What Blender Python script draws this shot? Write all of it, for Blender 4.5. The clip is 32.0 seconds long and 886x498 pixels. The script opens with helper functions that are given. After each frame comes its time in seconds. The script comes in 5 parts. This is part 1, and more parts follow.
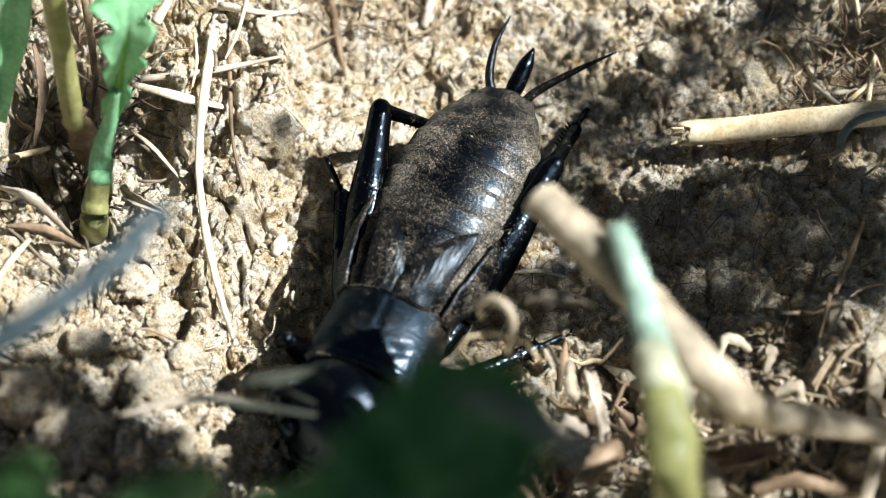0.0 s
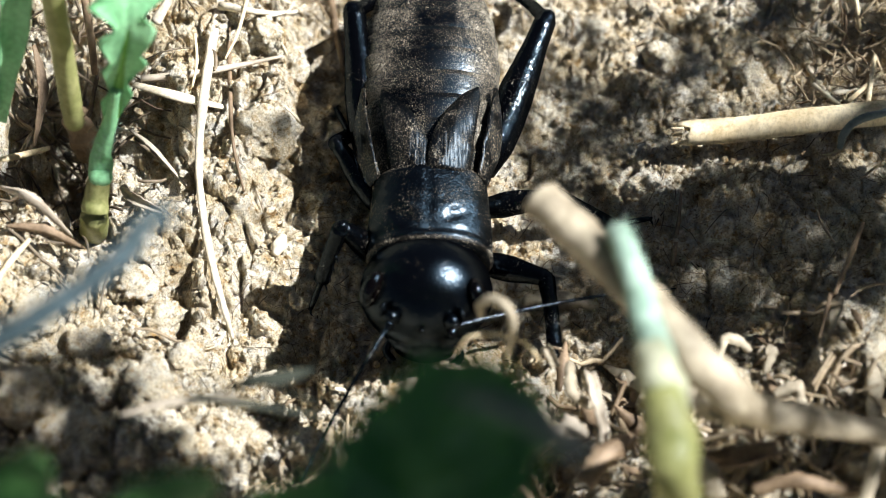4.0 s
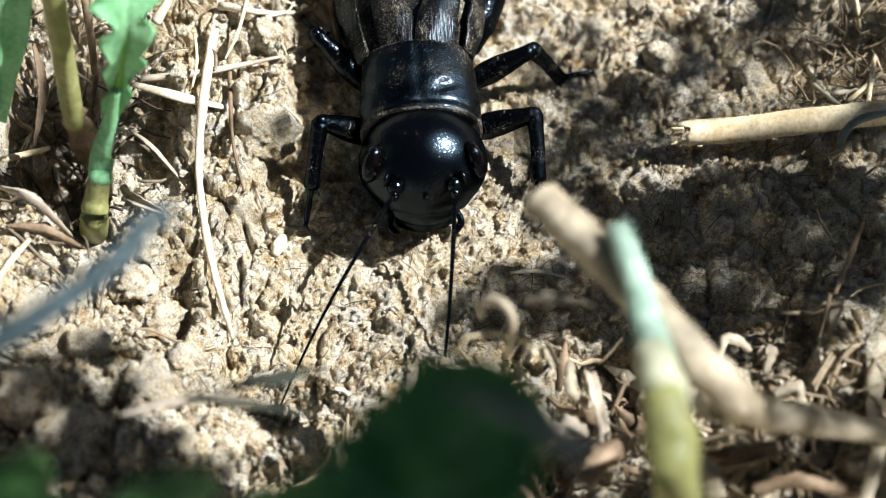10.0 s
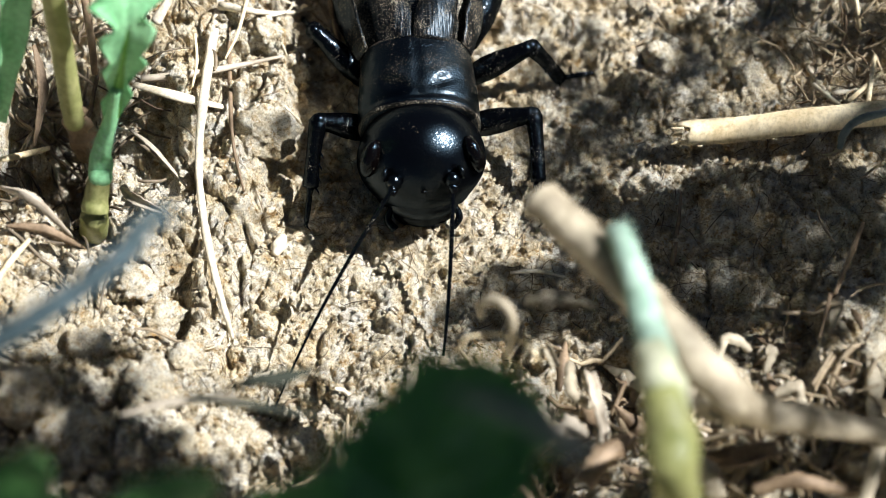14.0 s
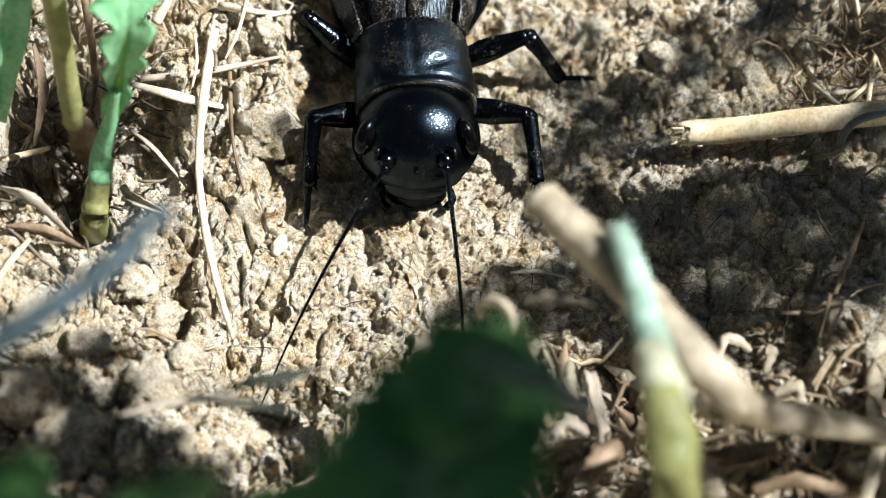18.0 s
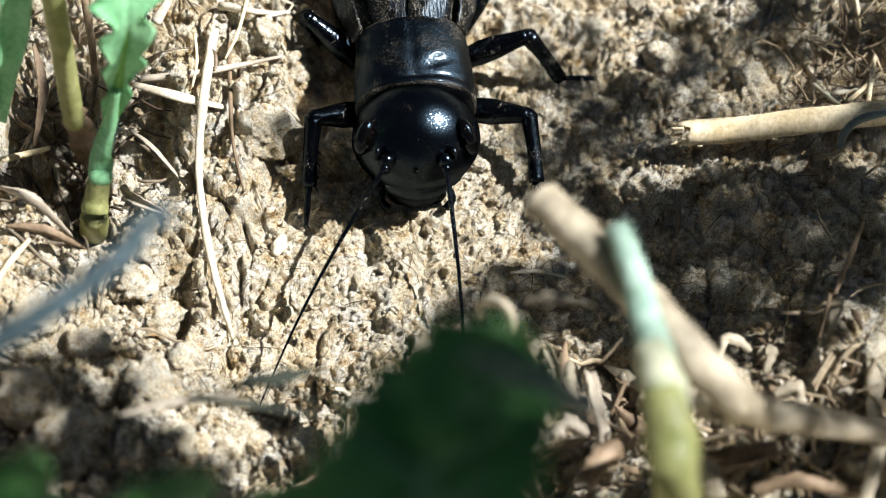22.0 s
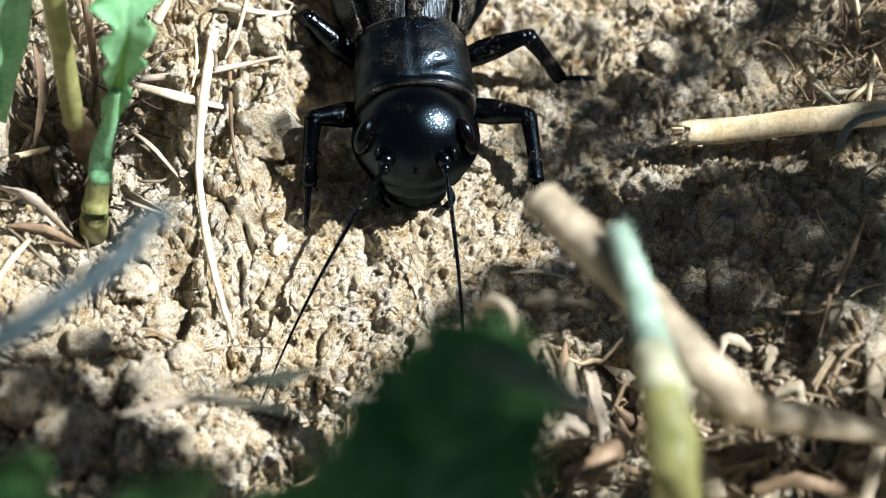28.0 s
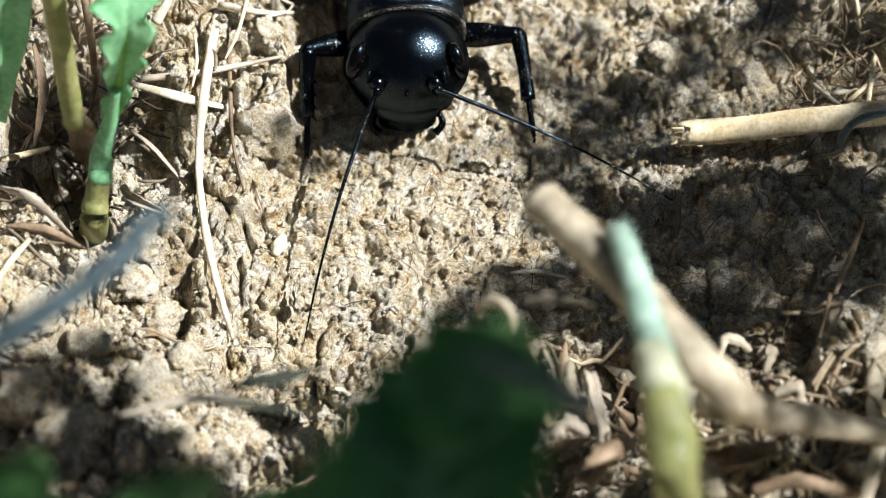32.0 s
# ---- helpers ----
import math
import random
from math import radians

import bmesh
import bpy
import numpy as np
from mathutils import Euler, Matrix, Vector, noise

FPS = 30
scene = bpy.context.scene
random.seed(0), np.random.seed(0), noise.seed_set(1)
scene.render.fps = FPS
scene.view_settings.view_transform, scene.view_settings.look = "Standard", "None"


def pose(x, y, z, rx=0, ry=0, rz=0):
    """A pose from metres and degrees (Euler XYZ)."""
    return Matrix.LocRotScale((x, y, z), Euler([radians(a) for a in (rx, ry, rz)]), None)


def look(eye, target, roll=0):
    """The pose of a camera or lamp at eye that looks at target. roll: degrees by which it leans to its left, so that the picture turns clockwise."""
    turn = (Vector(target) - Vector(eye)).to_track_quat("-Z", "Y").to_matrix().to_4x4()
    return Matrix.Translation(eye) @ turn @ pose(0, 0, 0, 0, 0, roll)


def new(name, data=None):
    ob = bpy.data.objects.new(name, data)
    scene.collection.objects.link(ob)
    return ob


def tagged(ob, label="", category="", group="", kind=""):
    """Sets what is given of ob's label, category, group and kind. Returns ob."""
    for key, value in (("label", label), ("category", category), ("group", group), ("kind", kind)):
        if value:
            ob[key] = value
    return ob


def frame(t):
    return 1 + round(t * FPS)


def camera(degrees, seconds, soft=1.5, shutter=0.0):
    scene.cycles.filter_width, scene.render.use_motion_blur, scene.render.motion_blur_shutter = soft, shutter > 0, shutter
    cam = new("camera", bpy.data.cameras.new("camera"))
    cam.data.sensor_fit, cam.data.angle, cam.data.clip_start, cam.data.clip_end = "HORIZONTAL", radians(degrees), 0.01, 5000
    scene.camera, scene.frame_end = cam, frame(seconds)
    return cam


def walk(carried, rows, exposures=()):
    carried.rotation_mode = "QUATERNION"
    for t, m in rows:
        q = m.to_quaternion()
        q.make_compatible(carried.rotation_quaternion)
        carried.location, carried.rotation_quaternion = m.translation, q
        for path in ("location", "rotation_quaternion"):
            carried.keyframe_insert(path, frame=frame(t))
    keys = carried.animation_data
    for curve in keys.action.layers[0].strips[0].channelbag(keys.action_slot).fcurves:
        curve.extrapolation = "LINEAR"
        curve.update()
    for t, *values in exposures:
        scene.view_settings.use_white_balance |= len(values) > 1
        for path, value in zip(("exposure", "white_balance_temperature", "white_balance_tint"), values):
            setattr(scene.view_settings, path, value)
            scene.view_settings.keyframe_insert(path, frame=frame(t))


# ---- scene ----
MM = 0.001                       # everything below is written in millimetres
CAM_EYE, CAM_AIM = (0.0, -0.060, 0.10392), (0.0, 0.0, 0.0)
cam = camera(22.0, 32.0, 0.75)
walk(cam, [(0.0, look(CAM_EYE, CAM_AIM)), (32.0, look(CAM_EYE, CAM_AIM))],
     [(0.0, 1.16), (7.8, 1.16), (8.6, 1.07), (30.5, 1.05), (31.2, 0.98), (32.0, 0.95)])
cam.data.dof.use_dof = True
cam.data.dof.focus_distance = 0.1190
cam.data.dof.aperture_fstop = 34.0

# ---- sky and sun ----
SUN_WAY = Vector((0.615, 0.10, 0.78)).normalized()
world = bpy.data.worlds.new("world")
scene.world = world
world.use_nodes = True
wn = world.node_tree
sky = wn.nodes.new("ShaderNodeTexSky")
sky.sky_type = "NISHITA"
sky.sun_disc = False
sky.sun_elevation = math.asin(SUN_WAY.z)
sky.sun_rotation = math.atan2(SUN_WAY.x, SUN_WAY.y)
wn.nodes["Background"].inputs[1].default_value = 0.0120
wn.links.new(sky.outputs[0], wn.nodes["Background"].inputs[0])
sun = new("sun", bpy.data.lights.new("sun", "SUN"))
sun.data.energy = 5.0
sun.data.angle = radians(0.6)
sun.data.color = (0.972, 0.985, 1.02)
sun.matrix_world = look(SUN_WAY * 2.0, (0, 0, 0))


# ---- materials ----
def mat(name):
    m = bpy.data.materials.new(name)
    m.use_nodes = True
    return m, m.node_tree, m.node_tree.nodes["Principled BSDF"]


def node(nt, kind, **values):
    n = nt.nodes.new(kind)
    for k, v in values.items():
        n.inputs[k].default_value = v
    return n


def noise_tex(nt, size_mm, detail=4.0, rough=0.6, vec=None, distort=0.0):
    """Noise whose features are about size_mm across."""
    n = node(nt, "ShaderNodeTexNoise", Scale=1.0 / (size_mm * MM), Detail=detail, Roughness=rough, Distortion=distort)
    if vec is None:
        vec = nt.nodes.new("ShaderNodeTexCoord").outputs["Object"]
    nt.links.new(vec, n.inputs["Vector"])
    return n.outputs["Fac"]


def ramp(nt, fac, stops):
    r = nt.nodes.new("ShaderNodeValToRGB")
    e = r.color_ramp.elements
    while len(e) < len(stops):
        e.new(0.5)
    for el, (p, c) in zip(e, stops):
        el.position = p
        el.color = (*c, 1) if len(c) == 3 else c
    nt.links.new(fac, r.inputs[0])
    return r.outputs[0]


def mix(nt, fac, a, b, blend="MIX"):
    n = nt.nodes.new("ShaderNodeMix")
    n.data_type, n.blend_type = "RGBA", blend
    for sock, v in ((n.inputs[0], fac), (n.inputs[6], a), (n.inputs[7], b)):
        if isinstance(v, (int, float)):
            sock.default_value = v
        elif isinstance(v, tuple):
            sock.default_value = (*v, 1)
        else:
            nt.links.new(v, sock)
    return n.outputs[2]


def bump(nt, bsdf, fac, strength, dist_mm):
    b = node(nt, "ShaderNodeBump", Strength=strength, Distance=dist_mm * MM)
    nt.links.new(fac, b.inputs["Height"])
    nt.links.new(b.outputs[0], bsdf.inputs["Normal"])


def soil_material(name, island=False):
    m, nt, b = mat(name)
    base = ramp(nt, noise_tex(nt, 1.1, 8, 0.78), [(0.30, (0.26, 0.18, 0.10)), (0.39, (0.50, 0.41, 0.27)), (0.48, (0.70, 0.63, 0.48)), (0.57, (0.80, 0.775, 0.70))])
    grain = ramp(nt, noise_tex(nt, 0.11, 6, 0.8), [(0.34, (0.13, 0.095, 0.06)), (0.42, (0.72, 0.66, 0.57)), (0.49, (1.08, 1.06, 1.03)), (0.60, (1.28, 1.27, 1.24))])
    c = mix(nt, 1.0, base, grain, "MULTIPLY")
    stain = ramp(nt, noise_tex(nt, 0.7, 7, 0.75, distort=0.6), [(0.55, (1, 1, 1)), (0.61, (0.78, 0.63, 0.43)), (0.70, (0.34, 0.23, 0.13))])
    c = mix(nt, 1.0, c, stain, "MULTIPLY")
    fleck = ramp(nt, noise_tex(nt, 0.24, 3, 0.5), [(0.64, (0, 0, 0)), (0.68, (1, 1, 1))])
    c = mix(nt, fleck, c, (0.82, 0.79, 0.70))
    humus = ramp(nt, noise_tex(nt, 5.5, 5, 0.65), [(0.50, (0.12, 0.12, 0.12)), (0.66, (1, 1, 1))])
    earth = ramp(nt, noise_tex(nt, 0.55, 6, 0.72, distort=0.4), [(0.47, (0, 0, 0)), (0.56, (1, 1, 1))])
    c = mix(nt, mix(nt, 1.0, humus, earth, "MULTIPLY"), c, mix(nt, 0.62, c, (0.085, 0.065, 0.042)))
    ochre = ramp(nt, noise_tex(nt, 2.6, 5, 0.7), [(0.44, (1, 1, 1)), (0.60, (0.98, 0.92, 0.80))])
    c = mix(nt, 1.0, c, ochre, "MULTIPLY")
    if island:
        g = nt.nodes.new("ShaderNodeNewGeometry")
        tint = ramp(nt, g.outputs["Random Per Island"], [(0.0, (0.45, 0.40, 0.33)), (0.3, (0.85, 0.82, 0.78)), (0.8, (1.05, 1.02, 0.97)), (1.0, (1.3, 1.22, 1.1))])
        c = mix(nt, 1.0, c, tint, "MULTIPLY")
    nt.links.new(c, b.inputs["Base Color"])
    b.inputs["Roughness"].default_value = 0.92
    b.inputs["Specular IOR Level"].default_value = 0.25
    bump(nt, b, mix(nt, 0.62, noise_tex(nt, 0.45, 5, 0.6), noise_tex(nt, 0.14, 6, 0.8)), 1.0, 0.40)
    return m


def fibre_material(name, dark, light, size=0.5, rough=0.6, island=False, trans=0.0):
    """Dry plant matter with long-grained streaks and blotches."""
    m, nt, b = mat(name)
    c = ramp(nt, noise_tex(nt, size * 2.5, 4, 0.6), [(0.30, dark), (0.62, light)])
    tc = nt.nodes.new("ShaderNodeTexCoord")
    mp = nt.nodes.new("ShaderNodeMapping")
    mp.inputs["Scale"].default_value = (1.0, 1.0, 0.35)
    nt.links.new(tc.outputs["Object"], mp.inputs[0])
    streak = ramp(nt, noise_tex(nt, size * 0.3, 5, 0.7, mp.outputs[0]), [(0.3, (0.70, 0.66, 0.60)), (0.55, (1.05, 1.03, 1.0))])
    c = mix(nt, 1.0, c, streak, "MULTIPLY")
    if island:
        g = nt.nodes.new("ShaderNodeNewGeometry")
        tint = ramp(nt, g.outputs["Random Per Island"], [(0.0, (0.32, 0.25, 0.19)), (0.45, (0.8, 0.76, 0.7)), (1.0, (1.25, 1.2, 1.12))])
        c = mix(nt, 1.0, c, tint, "MULTIPLY")
    nt.links.new(c, b.inputs["Base Color"])
    b.inputs["Roughness"].default_value = rough
    b.inputs["Specular IOR Level"].default_value = 0.3
    bump(nt, b, noise_tex(nt, size * 0.4, 5, 0.7), 0.5, 0.06)
    return m


def leaf_material(name, dark, light, rough=0.5, trans=0.25, gloss=0.4):
    m, nt, b = mat(name)
    c = ramp(nt, noise_tex(nt, 1.8, 5, 0.65), [(0.32, dark), (0.66, light)])
    spot = ramp(nt, noise_tex(nt, 0.28, 4, 0.6), [(0.30, (0.72, 0.75, 0.68)), (0.6, (1.06, 1.05, 1.04))])
    c = mix(nt, 1.0, c, spot, "MULTIPLY")
    nt.links.new(c, b.inputs["Base Color"])
    b.inputs["Roughness"].default_value = rough
    b.inputs["Specular IOR Level"].default_value = gloss
    tr = nt.nodes.new("ShaderNodeBsdfTranslucent")
    nt.links.new(c, tr.inputs[0])
    ms = nt.nodes.new("ShaderNodeMixShader")
    ms.inputs[0].default_value = trans
    out = nt.nodes["Material Output"]
    nt.links.new(b.outputs[0], ms.inputs[1])
    nt.links.new(tr.outputs[0], ms.inputs[2])
    nt.links.new(ms.outputs[0], out.inputs[0])
    bump(nt, b, noise_tex(nt, 0.35, 5, 0.6), 0.5, 0.08)
    return m


def chitin_material(name, dust=0.5, rough=0.2, base=(0.0008, 0.0009, 0.0012), bumps=0.12, spark=0.35, glint=0.4, sheen=0.25, veins=False, ior=1.36, flank=0.0, speck=0.075, grain=0.08, most=0.05, coarse=0.32):
    """Black insect shell with a mirror-like and a finely grained gloss; pale soil dust lies on it in fine specks."""
    m, nt, b = mat(name)
    link = nt.links.new
    vec = None
    if veins:
        mp = nt.nodes.new("ShaderNodeMapping")
        mp.inputs["Scale"].default_value = (1.0, 0.09, 0.5)
        link(nt.nodes.new("ShaderNodeTexCoord").outputs["Object"], mp.inputs[0])
        vec = mp.outputs[0]
    tall = nt.nodes.new("ShaderNodeMapping")
    tall.inputs["Scale"].default_value = (1.0, 0.6, 1.0)
    place = nt.nodes.new("ShaderNodeTexCoord").outputs["Object"]
    link(place, tall.inputs[0])
    fine = noise_tex(nt, speck, 2.5, 0.6, tall.outputs[0])
    wide = noise_tex(nt, 1.5, 4, 0.6)
    add = nt.nodes.new("ShaderNodeMath")
    add.operation = "MULTIPLY_ADD"
    add.inputs[1].default_value = 0.50
    link(wide, add.inputs[0])
    split = nt.nodes.new("ShaderNodeSeparateXYZ")
    link(place, split.inputs[0])
    aside = nt.nodes.new("ShaderNodeMath")
    aside.operation = "ABSOLUTE"
    link(split.outputs[0], aside.inputs[0])
    rise = nt.nodes.new("ShaderNodeMath")
    rise.operation = "MULTIPLY_ADD"
    rise.inputs[1].default_value = flank / (3.3 * MM)
    link(aside.outputs[0], rise.inputs[0])
    link(fine, rise.inputs[2])
    link(rise.outputs[0], add.inputs[2])
    edge = 0.985 - 0.25 * dust
    mask = ramp(nt, add.outputs[0], [(edge, (0, 0, 0)), (min(edge + 0.10, 1.0), (1, 1, 1))])
    tone = ramp(nt, noise_tex(nt, 0.12, 3, 0.7), [(0.3, (0.05, 0.042, 0.03)), (0.5, (0.15, 0.13, 0.098)), (0.68, (0.46, 0.42, 0.34))])
    nt.nodes.remove(b)
    dif = nt.nodes.new("ShaderNodeBsdfDiffuse")
    link(mix(nt, mask, base, tone), dif.inputs["Color"])
    lobes = []
    # both gloss tints are blue, standing in for the sky's reflected sheen
    for r, size, strength, dist, tint in ((rough, coarse, bumps, 0.47 * coarse, (0.80, 0.92, 1.0, 1)), (sheen, grain, glint, grain * 0.8, (0.45, 0.74, 1.0, 1))):
        g = node(nt, "ShaderNodeBsdfAnisotropic", Roughness=r)
        g.distribution = "BECKMANN"
        g.inputs["Color"].default_value = tint
        bp = node(nt, "ShaderNodeBump", Strength=strength, Distance=dist * MM)
        link(noise_tex(nt, 0.16 if veins and not lobes else size, 1.5, 0.5, None if lobes else vec), bp.inputs["Height"])
        link(bp.outputs[0], g.inputs["Normal"])
        lobes.append((g, bp))
    gloss = nt.nodes.new("ShaderNodeMixShader")
    gloss.inputs[0].default_value = spark
    link(lobes[0][0].outputs[0], gloss.inputs[1])
    link(lobes[1][0].outputs[0], gloss.inputs[2])
    link(lobes[0][1].outputs[0], dif.inputs["Normal"])
    fres = node(nt, "ShaderNodeFresnel", IOR=ior)
    fac = nt.nodes.new("ShaderNodeMath")
    fac.operation = "MULTIPLY"
    inv = nt.nodes.new("ShaderNodeMath")
    inv.operation = "SUBTRACT"
    inv.inputs[0].default_value = 1.0
    link(mask, inv.inputs[1])
    cap = nt.nodes.new("ShaderNodeMath")
    cap.operation = "MINIMUM"
    cap.inputs[1].default_value = most
    link(fres.outputs[0], cap.inputs[0])
    link(cap.outputs[0], fac.inputs[0])
    link(inv.outputs[0], fac.inputs[1])
    both = nt.nodes.new("ShaderNodeMixShader")
    link(fac.outputs[0], both.inputs[0])
    link(dif.outputs[0], both.inputs[1])
    link(gloss.outputs[0], both.inputs[2])
    link(both.outputs[0], nt.nodes["Material Output"].inputs[0])
    return m


SOIL = soil_material("soil")
CRUMB = soil_material("soil_crumb", True)
STRAW = fibre_material("straw", (0.58, 0.44, 0.23), (0.88, 0.77, 0.54), 0.8)
PALE = fibre_material("pale_root", (0.60, 0.52, 0.38), (0.80, 0.74, 0.60), 0.6)
BROWN = fibre_material("brown_stem", (0.10, 0.067, 0.038), (0.29, 0.21, 0.135), 0.6)
LITTER_DARK = fibre_material("dark_litter", (0.055, 0.043, 0.03), (0.26, 0.22, 0.165), 0.6, island=True)
LITTER = fibre_material("litter", (0.20, 0.155, 0.10), (0.47, 0.405, 0.295), 0.6, island=True)
WOOD = fibre_material("dry_stalk", (0.22, 0.185, 0.13), (0.50, 0.44, 0.325), 0.8)
GREYSTEM = fibre_material("grey_stem", (0.30, 0.25, 0.19), (0.52, 0.46, 0.37), 1.0)
GREEN = leaf_material("fresh_leaf", (0.20, 0.42, 0.21), (0.36, 0.60, 0.36), 0.6, 0.3)
MINT = leaf_material("downy_mint_leaf", (0.20, 0.54, 0.25), (0.40, 0.76, 0.43), 0.65, 0.25)
FRESHRIB = leaf_material("fresh_rib", (0.16, 0.48, 0.08), (0.30, 0.66, 0.16), 0.55, 0.25)
STEMGREEN = leaf_material("green_stem", (0.16, 0.26, 0.05), (0.34, 0.42, 0.11), 0.45, 0.15)
YELLOWGREEN = leaf_material("yellow_stem", (0.22, 0.24, 0.07), (0.40, 0.39, 0.17), 0.45, 0.2)
WHITISH = leaf_material("whitish_sheath", (0.36, 0.38, 0.24), (0.58, 0.58, 0.42), 0.6, 0.2)
PALEGREEN = leaf_material("downy_sprout", (0.26, 0.42, 0.32), (0.46, 0.60, 0.50), 0.75, 0.2)
DARKLEAF = leaf_material("dark_leaf", (0.04, 0.17, 0.04), (0.16, 0.40, 0.11), 0.5, 0.2, 0.4)
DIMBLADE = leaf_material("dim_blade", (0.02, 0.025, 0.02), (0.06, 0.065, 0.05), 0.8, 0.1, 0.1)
DARKVEIN = leaf_material("dark_leaf_vein", (0.16, 0.34, 0.16), (0.26, 0.48, 0.24), 0.6, 0.12, 0.1)
DOWNBLADE = leaf_material("downy_blade", (0.045, 0.075, 0.085), (0.10, 0.145, 0.165), 0.8, 0.15)
GREYBLADE = leaf_material("grey_blade", (0.07, 0.10, 0.11), (0.15, 0.19, 0.20), 0.7, 0.1)
SHELL = chitin_material("shell", 0.34, 0.27, bumps=0.25, spark=0.64, glint=0.65, sheen=0.42, ior=1.5, flank=0.06, speck=0.05, grain=0.10, most=0.048)
SHELL_HEAD = chitin_material("shell_head", -0.02, 0.24, bumps=0.42, coarse=0.16, spark=0.40, glint=0.15, sheen=0.38, ior=1.48, speck=0.05, grain=0.06, most=0.040)
SHELL_DUSTY = chitin_material("shell_dusty", 0.60, 0.26, bumps=0.18, spark=0.5, glint=0.35, sheen=0.40, ior=1.45, flank=0.15, speck=0.042)
PAD = chitin_material("wing_pad", 0.68, 0.36, bumps=0.6, spark=0.4, glint=0.6, sheen=0.42, veins=True, ior=1.4, speck=0.05, most=0.03)
PAD_SIDE = chitin_material("side_wing_pad", 0.80, 0.35, bumps=0.6, spark=0.3, glint=0.5, sheen=0.36, veins=True)
SHELL_LEG = chitin_material("shell_leg", 0.16, 0.20, bumps=0.35, spark=0.3, glint=0.6, most=0.032)
CERCUS = chitin_material("cercus", 0.45, 0.45, (0.006, 0.005, 0.004), 0.5)
SHELL_RIM = chitin_material("shell_rim", 0.85, 0.5, (0.006, 0.005, 0.004))
ANTENNA = chitin_material("antenna", 0.34, 0.25, bumps=0.3, ior=1.5)
EYE = chitin_material("eye", 0.0, 0.12, (0.0015, 0.001, 0.001), 0.0)
MOUTH = chitin_material("mouth", -0.1, 0.3, (0.0015, 0.0012, 0.001), ior=1.22, most=0.02)


# -- terrain: heights in millimetres over a plan in millimetres
RNG = np.random.default_rng(7)
PERM = RNG.permutation(4096)


def hashed(ix, iy, k):
    return PERM[(PERM[(ix + 57 * k) & 4095] + iy) & 4095] / 4095.0


def soft_noise(x, y, size, k=0):
    x, y = x / size + 500, y / size + 500
    ix, iy = np.floor(x).astype(int), np.floor(y).astype(int)
    fx, fy = x - ix, y - iy
    fx, fy = fx * fx * (3 - 2 * fx), fy * fy * (3 - 2 * fy)
    a = hashed(ix, iy, k) * (1 - fx) + hashed(ix + 1, iy, k) * fx
    b = hashed(ix, iy + 1, k) * (1 - fx) + hashed(ix + 1, iy + 1, k) * fx
    return (a * (1 - fy) + b * fy) * 2 - 1


def step(v, lo, hi):
    t = np.clip((v - lo) / (hi - lo), 0, 1)
    return t * t * (3 - 2 * t)


BANK_FOOT = [(-10.02, -11.73, 0.00), (-9.98, -6.00, 0.00), (-9.30, -0.99, 0.00), (-8.43, 3.87, 0.00), (-7.79, 7.47, 0.00), (-7.79, 12.32, 0.00), (-8.23, 16.17, 0.00), (-9.45, 28.48, 0.00)]


def bank_x(y):
    return np.interp(y, [p[1] for p in BANK_FOOT], [p[0] for p in BANK_FOOT])


def hollow(x, y, c, rx, ry, depth):
    d = ((x - c[0]) / rx) ** 2 + ((y - c[1]) / ry) ** 2
    return -depth * np.exp(-d)


def base_height(x, y):
    inside = np.exp(-(np.maximum(np.abs(x) - 30, 0) / 25) ** 2 - (np.maximum(np.abs(y) - 26, 0) / 25) ** 2)
    wob = soft_noise(x, y, 3.0, 3) * 0.9 + soft_noise(x, y, 1.1, 4) * 0.4
    left = bank_x(y) + wob * 0.5 - x
    high = np.interp(y, [-14, -6, 2, 6, 20], [1.6, 1.6, 2.2, 3.2, 3.4])
    wide = np.interp(y, [-14, -6, 2, 6, 20], [4.0, 3.6, 2.6, 1.1, 1.1])
    h = high * step(left, 0, wide) + 0.05 * np.maximum(left, 0) + 0.30 * np.clip(left - 4.5, 0, 13)
    right = x - np.interp(y, [-14, 0, 20], [5.0, 7.5, 10.0]) + wob
    h = h + 2.6 * step(right, 0, 15) + 0.5 * step(right, 0, 2.5)
    h = h + 0.010 * np.maximum(-4 - y, 0) ** 2.0 * step(-y, 4, 8)
    h = h + hollow(x, y, (-20.53, 5.66, 0.00), 3.4, 5.6, 9.0) + hollow(x, y, (-13.76, -4.06, 1.00), 0.9, 1.6, 3.0)
    h = h + hollow(x, y, (-15.30, 5.00, 0.00), 1.3, 2.6, 2.6) + hollow(x, y, (-16.60, 1.60, 0.00), 0.9, 1.2, 1.6)
    h = h + hollow(x, y, (21.90, 10.18, 2.00), 3.5, 2.2, 2.5) + hollow(x, y, (2.81, -4.02, 0.00), 2.6, 1.3, 1.0)
    h = h + hollow(x, y, (-19.88, -7.16, 1.00), 3.0, 1.6, 1.6) + hollow(x, y, (-3.84, -0.14, 0.00), 0.5, 0.7, 0.8)
    h = h + hollow(x, y, (-6.37, -5.34, 0.00), 3.2, 3.0, 1.5) - hollow(x, y, (-6.58, 2.46, 0.00), 2.2, 1.6, 0.8)
    return h * inside + soft_noise(x, y, 140.0, 9) * 20 * (1 - inside)


def grown(lo, hi, cell):
    mid = np.arange(lo, hi, cell)
    far = cell * np.cumsum(1.45 ** np.arange(1, 30))
    return np.concatenate([lo - far[::-1], mid, mid[-1] + far])


